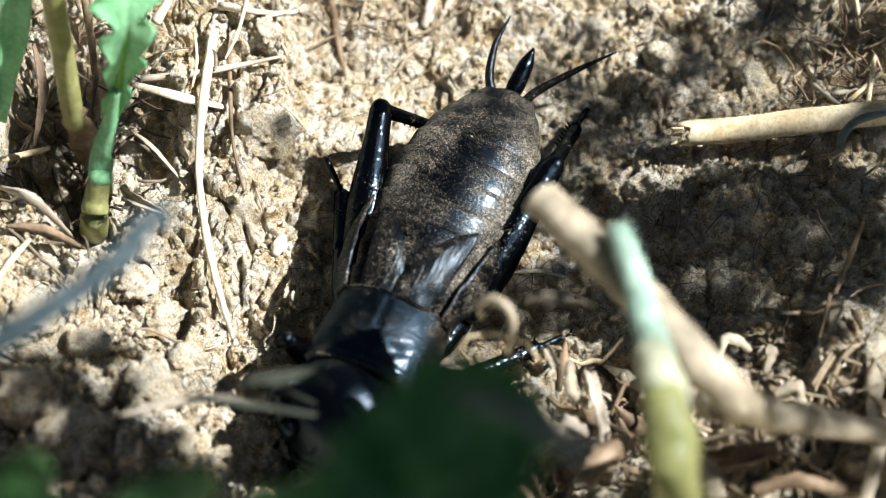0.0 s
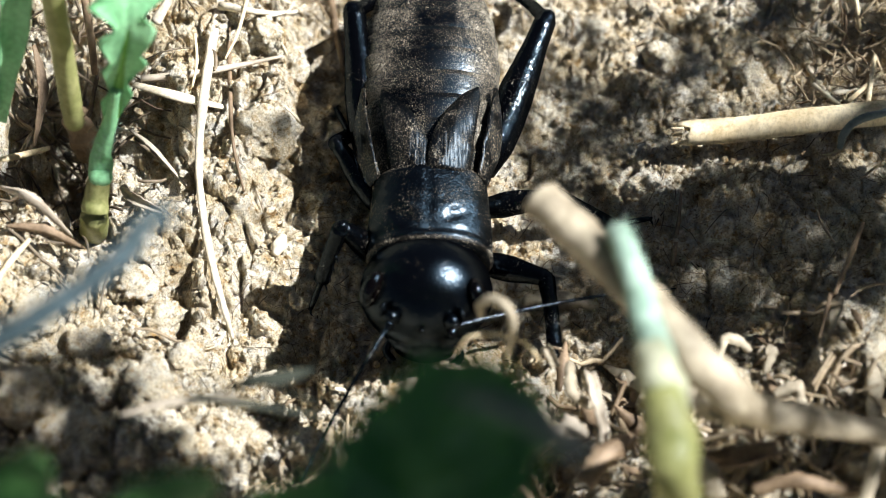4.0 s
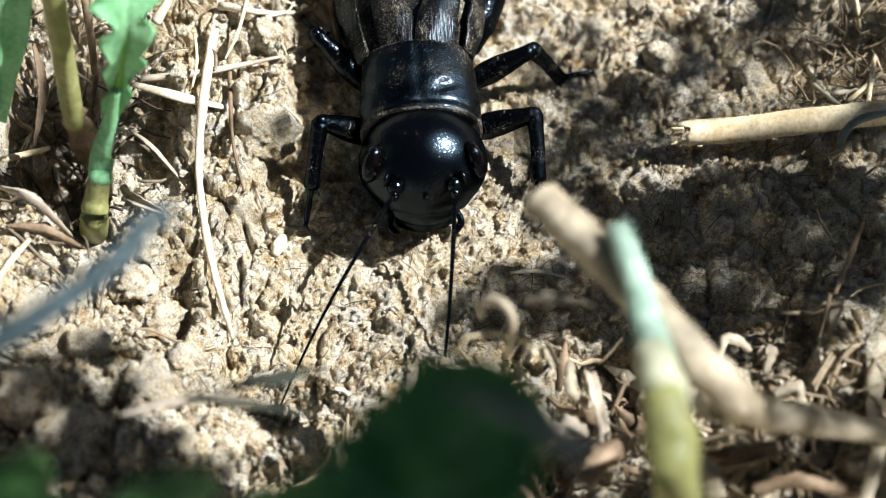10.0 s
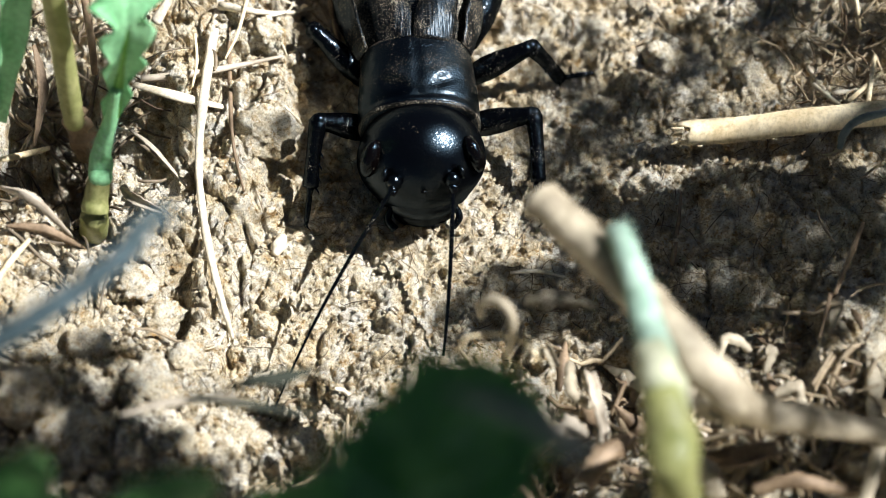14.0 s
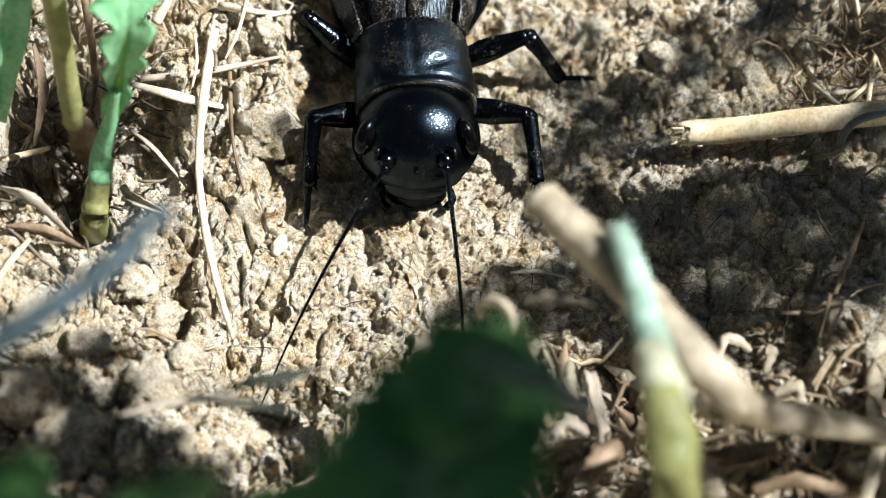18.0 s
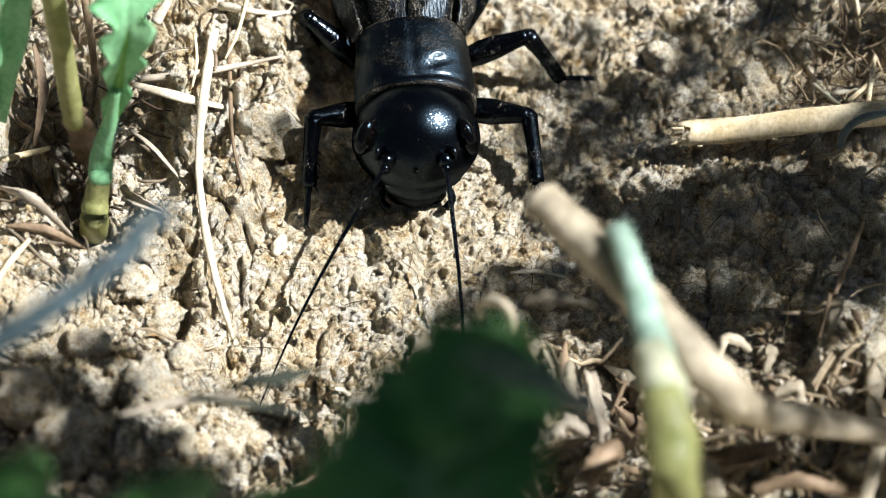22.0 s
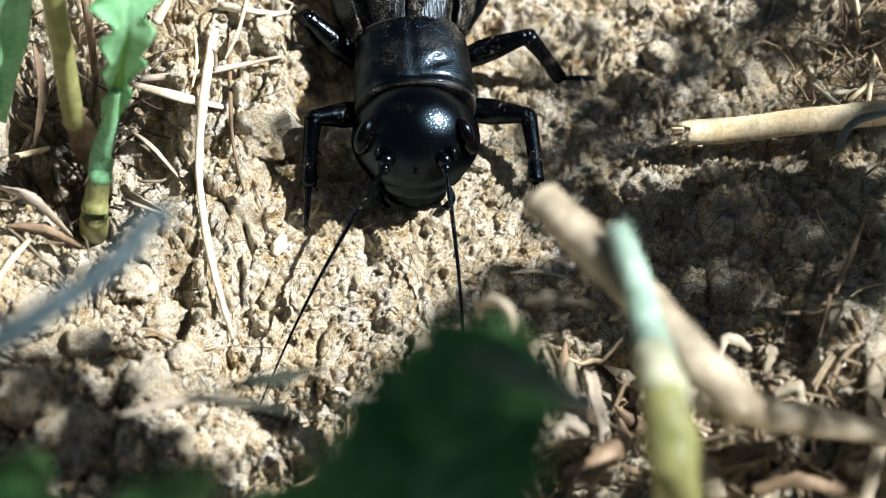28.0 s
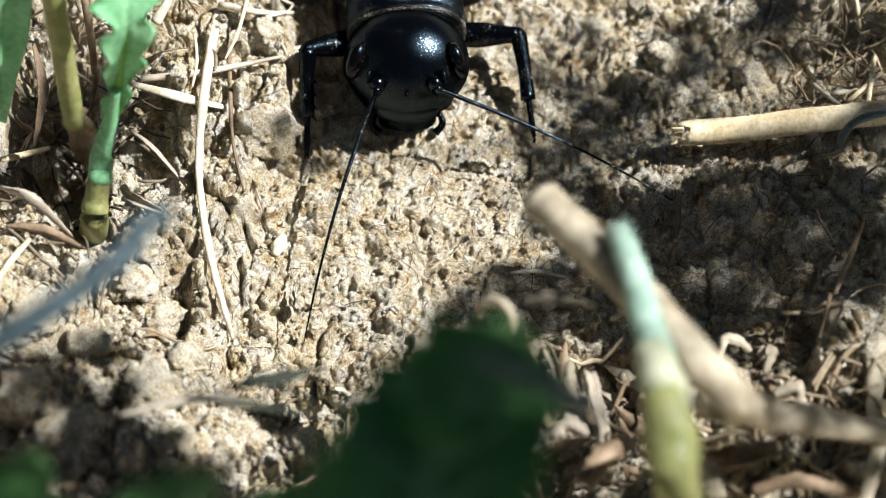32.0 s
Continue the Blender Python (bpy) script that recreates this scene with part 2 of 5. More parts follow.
def plates(x, y, size, k, tilt, offs, crack):
    """Broken plates of clay: each tilted and shifted its own way, with cracks between."""
    wx = x + size * (0.35 * soft_noise(x, y, size * 0.7, k + 20) + 0.16 * soft_noise(x, y, size * 0.25, k + 22))
    wy = y + size * (0.35 * soft_noise(x, y, size * 0.7, k + 21) + 0.16 * soft_noise(x, y, size * 0.25, k + 23))
    u, v = wx / size + 300, wy / size + 300
    iu, iv = np.floor(u).astype(int), np.floor(v).astype(int)
    d1, d2, h = np.full(u.shape, 9.0), np.full(u.shape, 9.0), np.zeros(u.shape)
    for a in (-1, 0, 1):
        for b in (-1, 0, 1):
            cu, cv = iu + a, iv + b
            du, dv = cu + hashed(cu, cv, k) - u, cv + hashed(cu, cv, k + 1) - v
            d = np.sqrt(du * du + dv * dv)
            q = offs * (hashed(cu, cv, k + 2) * 2 - 1) + tilt * (du * (hashed(cu, cv, k + 3) * 2 - 1) + dv * (hashed(cu, cv, k + 4) * 2 - 1))
            near = d < d1
            d2 = np.where(near, d1, np.minimum(d2, d))
            h = np.where(near, q, h)
            d1 = np.where(near, d, d1)
    return h - crack * np.clip(1 - (d2 - d1) / 0.22, 0, 1) ** 1.5


CELL = 0.09
GX, GY = grown(-26.5, 26.5, CELL), grown(-19.0, 22.0, CELL)
X, Y = np.meshgrid(GX, GY)
GH = base_height(X, Y)


def splat(count, lo, hi, rough, keep):
    """Press round crumbs into the sheet; keep(x, y) is how dense and tall they are."""
    for _ in range(count):
        cx, cy, r = RNG.uniform(-26, 26), RNG.uniform(-18.5, 21.5), lo * (hi / lo) ** (RNG.random() ** 1.6)
        k = keep(cx, cy)
        if RNG.random() > k:
            continue
        i0, i1 = np.searchsorted(GX, [cx - r, cx + r])
        j0, j1 = np.searchsorted(GY, [cy - r, cy + r])
        if i1 - i0 < 2 or j1 - j0 < 2:
            continue
        x, y = X[j0:j1, i0:i1] - cx, Y[j0:j1, i0:i1] - cy
        a, el = RNG.uniform(0, 3.14), RNG.uniform(0.6, 1.0)
        u, v = x * np.cos(a) + y * np.sin(a), (-x * np.sin(a) + y * np.cos(a)) / el
        d = (u * u + v * v) / (r * r) * (1 + rough * soft_noise(X[j0:j1, i0:i1], Y[j0:j1, i0:i1], r * 0.6, 5))
        dome = np.sqrt(np.clip(1 - d, 0, None)) * r * RNG.uniform(0.45, 0.85)
        old = GH[j0:j1, i0:i1]
        lift = np.median(old) - r * 0.18 + dome
        GH[j0:j1, i0:i1] = np.where(d < 1, np.maximum(old, lift), old)


def channel(x, y):
    """1 on the trodden floor of the run, 0 outside."""
    return float(step(x - bank_x(y), -0.5, 1.0) * (1 - step(x, 6.0, 9.5)) * step(y, -8, -5))


NEAR = (np.abs(X) < 26.4) & (Y > -18.9) & (Y < 21.9)
RUN = step(X - bank_x(Y), -0.5, 1.2) * (1 - step(X, 6.0, 9.5)) * step(Y, -8, -5)
LOOSE = np.where(NEAR, (1 - 0.62 * RUN) * (1 - 0.5 * step(X, 8, 11) * step(Y, -8, -5)), 0)
splat(60, 1.2, 2.6, 0.9, lambda x, y: 0.05 if channel(x, y) > 0.5 else 0.7)
splat(60, 0.45, 1.2, 0.9, lambda x, y: 0.12 if channel(x, y) > 0.5 else 0.7)
GH += LOOSE * (plates(X, Y, 3.6, 31, 1.1, 0.5, 0.9) + plates(X, Y, 1.5, 41, 0.5, 0.24, 0.5))
GH += np.where(NEAR, (0.5 + 0.5 * LOOSE) * (plates(X, Y, 0.75, 51, 0.22, 0.10, 0.20) + plates(X, Y, 0.34, 61, 0.13, 0.07, 0.07)), 0)
splat(2600, 0.14, 0.42, 0.9, lambda x, y: 0.5 if channel(x, y) > 0.5 else 0.6)
PIT = soft_noise(X, Y, 1.3, 14) + 0.6 * soft_noise(X, Y, 0.6, 15)
GH += np.where(NEAR, 0.22 * soft_noise(X, Y, 1.9, 1) + 0.06 * soft_noise(X, Y, 0.8, 2) + 0.04 * soft_noise(X, Y, 0.34, 6) + 0.06 * soft_noise(X, Y, 0.18, 7)
               - 0.40 * np.clip(PIT - 0.85, 0, 0.6) - 0.15 * np.clip(soft_noise(X, Y, 0.42, 16) + 0.5 * soft_noise(X, Y, 0.2, 17) - 0.62, 0, 0.5), 0)


def gz(x, y):
    """Height of the ground in millimetres."""
    i = min(max(int(np.searchsorted(GX, x)), 1), len(GX) - 1)
    j = min(max(int(np.searchsorted(GY, y)), 1), len(GY) - 1)
    fx, fy = (x - GX[i - 1]) / (GX[i] - GX[i - 1]), (y - GY[j - 1]) / (GY[j] - GY[j - 1])
    return float((GH[j - 1, i - 1] * (1 - fx) + GH[j - 1, i] * fx) * (1 - fy) + (GH[j, i - 1] * (1 - fx) + GH[j, i] * fx) * fy)


# -- end of terrain


# ---- building helpers, all in millimetres ----
def smooth(me):
    me.polygons.foreach_set("use_smooth", [True] * len(me.polygons))
    return me


def part(name, bm, material, parent=None, label=""):
    """Link a bmesh as one mesh object, under a thing or a part."""
    bmesh.ops.scale(bm, vec=(MM, MM, MM), verts=bm.verts)
    bmesh.ops.recalc_face_normals(bm, faces=bm.faces)
    me = bpy.data.meshes.new(name)
    bm.to_mesh(me)
    bm.free()
    me.materials.append(material)
    ob = new(name, smooth(me))
    ob.parent = parent
    if label:
        ob["label"] = label
    return ob


def sheet(name, verts, faces, material):
    me = bpy.data.meshes.new(name)
    me.from_pydata((np.asarray(verts) * MM).tolist(), [], faces)
    me.materials.append(material)
    return new(name, smooth(me))


def empty(name, at, label, category, group=""):
    ob = new(name)
    ob.empty_display_size = 0.002
    ob.location = Vector(at) * MM
    return tagged(ob, label, category, group)


def curve_points(points, count):
    """A smooth line through a few points."""
    p = [Vector(q) for q in points]
    p = [2 * p[0] - p[1], *p, 2 * p[-1] - p[-2]]
    out = []
    for k in range(count):
        s = k / (count - 1) * (len(p) - 3)
        i = min(int(s), len(p) - 4)
        t = s - i
        a, b, c, d = p[i:i + 4]
        out.append(0.5 * ((2 * b) + (c - a) * t + (2 * a - 5 * b + 4 * c - d) * t * t + (3 * b - a - 3 * c + d) * t ** 3))
    return out


def rings_to(bm, rings, cap=True):
    rows = [[bm.verts.new(v) for v in r] for r in rings]
    n = len(rows[0])
    for a, b in zip(rows, rows[1:]):
        for i in range(n):
            bm.faces.new((a[i], a[(i + 1) % n], b[(i + 1) % n], b[i]))
    if cap:
        bm.faces.new(rows[0][::-1])
        bm.faces.new(rows[-1])
    return rows


def tube(bm, points, radii, sides=8, count=12, flat=1.0, wob=0.0, seed=0, cap=True):
    """A tapered tube along a smooth line; radii are spread over its length."""
    line = curve_points(points, count)
    up = Vector((0.1, 0.2, 1)).normalized()
    rings = []
    for k, p in enumerate(line):
        d = (line[min(k + 1, count - 1)] - line[max(k - 1, 0)]).normalized()
        x = d.cross(up)
        x = x.normalized() if x.length > 1e-4 else Vector((1, 0, 0))
        y = x.cross(d).normalized()
        r = float(np.interp(k / (count - 1), np.linspace(0, 1, len(radii)), radii))
        ring = []
        for i in range(sides):
            a = 2 * math.pi * i / sides
            q = r * (1 + wob * noise.noise(Vector((k * 0.45 + seed, math.cos(a) * 1.3, math.sin(a) * 1.3 + seed))))
            ring.append(p + x * (math.cos(a) * q) + y * (math.sin(a) * q * flat))
        rings.append(ring)
    rings_to(bm, rings, cap)
    return bm


def ball(bm, centre, radii, turn=None, u=20, v=12, bend=None):
    m = Matrix.Translation(centre) @ (turn.to_4x4() if turn else Matrix()) @ Matrix.Diagonal((*radii, 1))
    made = bmesh.ops.create_uvsphere(bm, u_segments=u, v_segments=v, radius=1.0)["verts"]
    for w in made:
        if bend:
            w.co = bend(w.co)
        w.co = m @ w.co
    return bm


def blade(bm, points, half_widths, side, count=24, across=6, teeth=0.0, tooth=2.0, cup=0.15, thick=0.12, seed=1, rib=0.12):
    """A leaf blade along a smooth line: a thin closed slab with a sunken midrib and, if wanted, a toothed edge."""
    line = curve_points(points, count)
    side = Vector(side).normalized()
    grid = []
    for k, p in enumerate(line):
        d = (line[min(k + 1, count - 1)] - line[max(k - 1, 0)]).normalized()
        s = (side - d * side.dot(d)).normalized()
        nrm = s.cross(d).normalized()
        t = k / (count - 1)
        w = float(np.interp(t, np.linspace(0, 1, len(half_widths)), half_widths))
        row = []
        for i in range(-across, across + 1):
            f = i / across
            saw = (t * len(half_widths) * tooth + (0.31 if i < 0 else 0.0)) % 1.0
            saw = saw / 0.7 if saw < 0.7 else (1 - saw) / 0.3
            ww = w * (1 + teeth * (saw - 0.6) * abs(f) ** 2)
            wave = 0.10 * w * noise.noise(Vector((t * 6 + seed, f * 2, seed * 1.7)))
            lift = nrm * (cup * w * (f * f) - rib * w * math.exp(-(f / 0.12) ** 2) + wave)
            row.append(p + s * (f * ww) + lift)
        grid.append((row, nrm))
    top = [[bm.verts.new(v + n * thick * 0.5) for v in r] for r, n in grid]
    low = [[bm.verts.new(v - n * thick * 0.5) for v in r] for r, n in grid]
    m = 2 * across
    for a, b, c, e in zip(top, top[1:], low, low[1:]):
        for i in range(m):
            bm.faces.new((a[i], a[i + 1], b[i + 1], b[i]))
            bm.faces.new((c[i], e[i], e[i + 1], c[i + 1]))
        bm.faces.new((a[0], b[0], e[0], c[0]))
        bm.faces.new((a[m], c[m], e[m], b[m]))
    for a, c in ((top[0], low[0]), (top[-1], low[-1])):
        for i in range(m):
            bm.faces.new((a[i], c[i], c[i + 1], a[i + 1]))
    return bm


def hairs(bm, points, radius, count, length, thick, seed):
    """Short hairs standing off a smooth line."""
    r = random.Random(seed)
    line = curve_points(points, 60)
    for _ in range(count):
        p = r.choice(line)
        d = Vector((r.uniform(-1, 1), r.uniform(-1, 1), r.uniform(-1, 1))).normalized()
        a = p + d * radius * 0.8
        e = p + d * (radius + length * r.uniform(0.4, 1.0)) + Vector((r.uniform(-1, 1), r.uniform(-1, 1), r.uniform(-1, 1))) * length * 0.25
        s = d.orthogonal().normalized() * thick
        q = d.cross(s).normalized() * thick
        v = [bm.verts.new(c) for c in (a + s, a - s * 0.5 + q, a - s * 0.5 - q, e)]
        for f in ((0, 1, 3), (1, 2, 3), (2, 0, 3)):
            bm.faces.new([v[i] for i in f])
    return bm


# ---- ground ----
def build_ground():
    ny, nx = GH.shape
    verts = np.stack([X, Y, GH], -1).reshape(-1, 3) * MM
    idx = np.arange(ny * nx).reshape(ny, nx)
    quads = np.stack([idx[:-1, :-1], idx[:-1, 1:], idx[1:, 1:], idx[1:, :-1]], -1).reshape(-1, 4)
    me = bpy.data.meshes.new("ground")
    me.vertices.add(len(verts))
    me.vertices.foreach_set("co", verts.ravel())
    me.loops.add(quads.size)
    me.loops.foreach_set("vertex_index", quads.ravel())
    me.polygons.add(len(quads))
    me.polygons.foreach_set("loop_start", np.arange(0, quads.size, 4))
    me.update(calc_edges=True)
    me.materials.append(SOIL)
    tagged(new("ground", smooth(me)), "pale crumbly clay soil with cracks and a trodden run", "ground", kind="structure")


build_ground()

ICO = bmesh.new()
bmesh.ops.create_icosphere(ICO, subdivisions=2, radius=1.0)
ICO_V = np.array([v.co[:] for v in ICO.verts])
ICO_F = np.array([[v.index for v in f.verts] for f in ICO.faces])
ICO.free()


def lump(r, size, rough=0.35):
    """Corners of an uneven, angular crumb."""
    seed = r.uniform(0, 900)
    k = np.array([1 + rough * 1.6 * noise.noise(Vector(v) * 1.2 + Vector((seed, seed * 0.3, 0))) + rough * 0.5 * noise.noise(Vector(v) * 3.1 + Vector((0, seed, 4))) for v in ICO_V])
    q = Euler((r.uniform(0, 6), r.uniform(0, 6), r.uniform(0, 6))).to_matrix()
    return (ICO_V * k[:, None] * np.array([1, r.uniform(0.6, 1), r.uniform(0.5, 0.85)]) * size) @ np.array(q).T


def build_crumbs():
    r = random.Random(11)
    shapes = [lump(r, 1.0) for _ in range(40)]
    verts, faces = [], []
    for k in range(6500):
        x, y = r.uniform(-26, 26), r.uniform(-18, 21)
        if r.random() < 0.45 * channel(x, y):
            continue
        s = 0.07 * (5.0 ** (r.random() ** 2.2))
        a = r.uniform(0, 6.28)
        v = shapes[k % 40] * s
        v = np.stack([v[:, 0] * math.cos(a) - v[:, 1] * math.sin(a), v[:, 0] * math.sin(a) + v[:, 1] * math.cos(a), v[:, 2]], 1)
        verts.append(v + np.array([x, y, gz(x, y) + s * 0.25]))
        faces.append(ICO_F + len(verts) * 0 + 42 * (len(verts) - 1))
    ob = sheet("soil_crumbs", np.concatenate(verts), np.concatenate(faces).tolist(), CRUMB)
    ob.data.polygons.foreach_set("use_smooth", [False] * len(ob.data.polygons))
    tagged(ob, "loose pale crumbs of dry clay soil lying on the ground", "soil crumbs", kind="stuff")


build_crumbs()


def build_grit():
    """Fine angular grit, thrown over the soil."""
    r = random.Random(17)
    one = bmesh.new()
    bmesh.ops.create_icosphere(one, subdivisions=1, radius=1.0)
    v0, f0 = np.array([v.co[:] for v in one.verts]), np.array([[v.index for v in f.verts] for f in one.faces])
    one.free()
    rng = np.random.default_rng(5)
    shapes = [v0 * rng.uniform(0.55, 1.25, (len(v0), 1)) * rng.uniform(0.6, 1.0, 3) for _ in range(50)]
    verts, faces = [], []
    for k in range(11000):
        x, y = r.uniform(-26, 26), r.uniform(-16, 21)
        s = 0.045 * 4.0 ** (r.random() ** 1.8)
        verts.append(shapes[k % 50] * s + np.array([x, y, gz(x, y) + s * 0.3]))
        faces.append(f0 + len(v0) * k)
    ob = sheet("soil_grit", np.concatenate(verts), np.concatenate(faces).tolist(), CRUMB)
    ob.data.polygons.foreach_set("use_smooth", [False] * len(ob.data.polygons))
    tagged(ob, "fine pale and brown grit on the soil", "grit", kind="stuff")


build_grit()


def build_fibres(name, count, where, length, radius, material, label, seed, lift=0.12, tilt=0.25):
    r = random.Random(seed)
    verts, faces = [], []
    for _ in range(count):
        x, y = where(r)
        a, L, rad = r.uniform(0, 6.28), length * (0.3 + r.random() ** 2), radius * r.uniform(0.5, 1.3)
        bendy, rise, z0 = r.gauss(0, 0.16), r.uniform(-tilt, tilt), r.random() * lift
        n = 6
        for k in range(n):
            s = k / (n - 1) - 0.5
            px, py = x + math.cos(a + bendy * s * 2) * s * L, y + math.sin(a + bendy * s * 2) * s * L
            g = gz(x, y) * 0.6 + gz(px, py) * 0.4 + z0 + abs(rise) * L * 0.3 + rise * s * L
            for j in range(4):
                b = j * math.pi / 2
                rr = rad * (1 - 0.6 * abs(s))
                verts.append((px - math.sin(a) * math.cos(b) * rr, py + math.cos(a) * math.cos(b) * rr, g + math.sin(b) * rr))
        o = len(verts) - 4 * n
        for k in range(n - 1):
            for j in range(4):
                faces.append((o + 4 * k + j, o + 4 * k + (j + 1) % 4, o + 4 * k + 4 + (j + 1) % 4, o + 4 * k + 4 + j))
    return tagged(sheet(name, verts, faces, material), label, "plant fibres", kind="stuff")


def anywhere(r):
    return r.uniform(-25, 25), r.uniform(-17, 20)


def round_about(c, rx, ry):
    return lambda r: (c[0] + r.gauss(0, rx), c[1] + r.gauss(0, ry))


build_fibres("root_hairs", 2600, anywhere, 1.3, 0.022, LITTER, "fine pale and brown rootlets caught in the soil", 3, 0.18, 0.2)
build_fibres("root_hairs", 900, anywhere, 1.5, 0.028, LITTER_DARK, "fine dark brown rootlets caught in the soil", 13, 0.15, 0.2)
# this litter's darker colour stands in for part of the shade round the stems
build_fibres("dry_litter", 130, round_about((-20.62, 6.75, 0.00), 3.0, 5.5), 4.0, 0.10, LITTER_DARK, "brown grass litter heaped round the plant stems, darkened for the shade there", 4, 1.6, 0.45)
build_fibres("dry_litter", 190, round_about((21.93, 10.55, 2.00), 2.4, 2.0), 1.8, 0.08, LITTER, "tangle of broken dry grass stems", 5, 1.5, 0.4)
build_fibres("dry_litter", 170, round_about((11.55, -12.66, 2.00), 8.0, 2.6), 2.6, 0.15, LITTER, "dry grass and leaf litter on the soil", 6, 1.6, 0.5)
build_fibres("dry_litter", 60, round_about((21.17, -7.67, 2.00), 2.5, 4.0), 2.2, 0.13, LITTER, "dry grass litter on the soil", 8, 1.2, 0.5)
build_fibres("dry_litter", 120, round_about((-2.66, 15.39, 0.00), 6.0, 2.0), 3.0, 0.07, LITTER, "thin broken grass stems on the soil", 9, 0.4, 0.2)


def clod(c, size, seed, label="pale rounded clod of dry clay"):
    r = random.Random(seed)
    bm = bmesh.new()
    bmesh.ops.create_icosphere(bm, subdivisions=4, radius=1.0)
    sx, sy, sz = (r.uniform(0.8, 1.15) for _ in range(3))
    for v in bm.verts:
        d = v.co.copy()
        k = 1 + 0.55 * noise.noise(d * 1.1 + Vector((seed, 0, 0))) + 0.36 * noise.noise(d * 3.0 + Vector((0, seed, 0))) + 0.16 * noise.noise(d * 7.5 + Vector((0, 0, seed))) + 0.08 * noise.noise(d * 16 + Vector((seed, 0, seed)))
        v.co = Vector((d.x * sx, d.y * sy, d.z * sz * 0.8)) * k * size
    ob = part("soil_clod", bm, SOIL)
    ob.location = Vector(c) * MM
    ob.rotation_euler = (0, 0, r.uniform(0, 6))
    tagged(ob, label, "soil clod", "clods of soil")


for k, (c, s) in enumerate([
        ((-18.23, -6.59, 0.83), 2.4), ((-14.52, -9.63, 2.75), 1.5), ((-14.48, -4.60, 0.77), 1.2), ((-15.82, -3.34, 2.39), 1.1), ((-15.49, -1.48, 2.63), 1.0),
        ((-20.72, -5.23, 2.24), 1.4), ((-12.91, -7.57, 1.79), 0.9), ((-18.28, -12.32, 3.23), 1.6), ((-10.33, -11.36, -0.13), 1.4), ((-6.86, -11.77, 0.74), 1.1),
        ((-9.39, 5.79, 2.60), 1.5), ((-8.41, 10.70, 1.79), 1.2), ((-9.57, 11.49, 3.32), 1.0), ((-20.60, -11.02, 4.94), 1.5), ((-13.42, -12.47, 2.24), 1.2),
        ((16.73, 9.52, 1.34), 1.3)] + [((12.33, 11.72, 0.32), 1.2), ((9.07, 6.74, -0.28), 0.8), ((18.80, -0.80, 2.00), 1.3),
        ((21.16, -8.71, 4.01), 1.3), ((17.48, -7.66, 1.97), 0.8), ((14.44, -9.60, 2.69), 0.8), ((-1.38, 12.55, -0.34), 0.6), ((-7.09, -2.62, -1.03), 0.5),
        ((2.84, -1.91, -0.49), 0.75), ((-7.64, -3.10, -0.05), 0.42), ((-2.43, 2.00, -0.10), 0.22), ((-6.65, -4.50, -0.05), 0.26), ((1.95, 5.20, 0.05), 0.5), ((14.20, 3.40, 2.20), 0.6), ((8.10, 14.21, -0.52), 1.0)]):
    clod(c, s, 3.7 * k + 1)


# ---- plants and dry stems ----
def stem_thing(name, points, radii, material, label, category="stem", sides=8, count=16, wob=0.15, flat=1.0, seed=1, group=""):
    bm = tube(bmesh.new(), points, radii, sides, count, flat, wob, seed)
    return tagged(part(name, bm, material), label, category, group)


def broken_straw(points, radius, label, seed, material=STRAW):
    """A hollow dry grass stem with a torn end."""
    line = curve_points(points, 26)
    r = random.Random(seed)
    bm = bmesh.new()
    sides = 18
    torn = [r.uniform(0, 1.4) for _ in range(sides)]
    outer, inner = [], []
    for k, p in enumerate(line):
        d = (line[min(k + 1, 25)] - line[max(k - 1, 0)]).normalized()
        x = d.cross(Vector((0, 0, 1))).normalized()
        y = x.cross(d)
        ro, ri = [], []
        for i in range(sides):
            a = 2 * math.pi * i / sides
            pull = d * torn[i] * max(0, 1 - k / 3) * 0.8
            w = x * math.cos(a) + y * math.sin(a)
            ridge = 1 + 0.03 * math.sin(a * 9) + 0.05 * noise.noise(p * 0.5 + w)
            ro.append(p + w * radius * ridge + pull)
            ri.append(p + w * radius * 0.72 + pull)
        outer.append(ro)
        inner.append(ri)
    rings_to(bm, inner[::-1] + outer, False)
    straw = tagged(part("dry_straw", bm, material), label, "straw")
    d = (line[0] - line[3]).normalized()
    for k in range(4):
        side = Vector((0, math.cos(k * 1.7), math.sin(k * 1.7))) * radius * 0.8
        tip = line[0] + side * 1.15 + d * r.uniform(0.1, 0.4)
        part("splinter", tube(bmesh.new(), [line[1] + side, line[0] + side, tip], [0.1, 0.09, 0.03], 6, 8), material, straw)
    return straw


broken_straw([(12.27, 5.34, 2.96), (15.36, 5.47, 3.08), (18.81, 5.42, 3.98), (27.12, 6.28, 4.28)], 0.68, "hollow pale yellow dry straw with a torn end lying on soil", 3)

# long pale root down the bank
bm = tube(bmesh.new(), [(-12.09, 14.23, 3.17), (-12.47, 6.79, 4.85), (-12.68, 2.76, 3.50), (-12.11, -1.03, 2.42), (-11.24, -4.18, 1.52), (-10.87, -5.11, -0.43)], [0.24, 0.27, 0.2, 0.22, 0.18, 0.12], 8, 40, 0.7, 0.3, 4)
root = tagged(part("pale_root", bm, PALE), "long whitish dried root hanging down the soil bank", "root")
bm = bmesh.new()
for q in ([(-11.06, -4.53, 0.02), (-11.54, -5.88, 0.41), (-12.26, -6.18, 0.35)], [(-11.03, -4.64, -0.70), (-11.23, -5.54, -0.88), (-11.88, -6.93, 0.23)], [(-11.18, -4.31, 0.53), (-11.56, -2.86, 0.32), (-11.85, -1.83, 0.89)]):
    tube(bm, q, [0.06, 0.03], 5, 8)
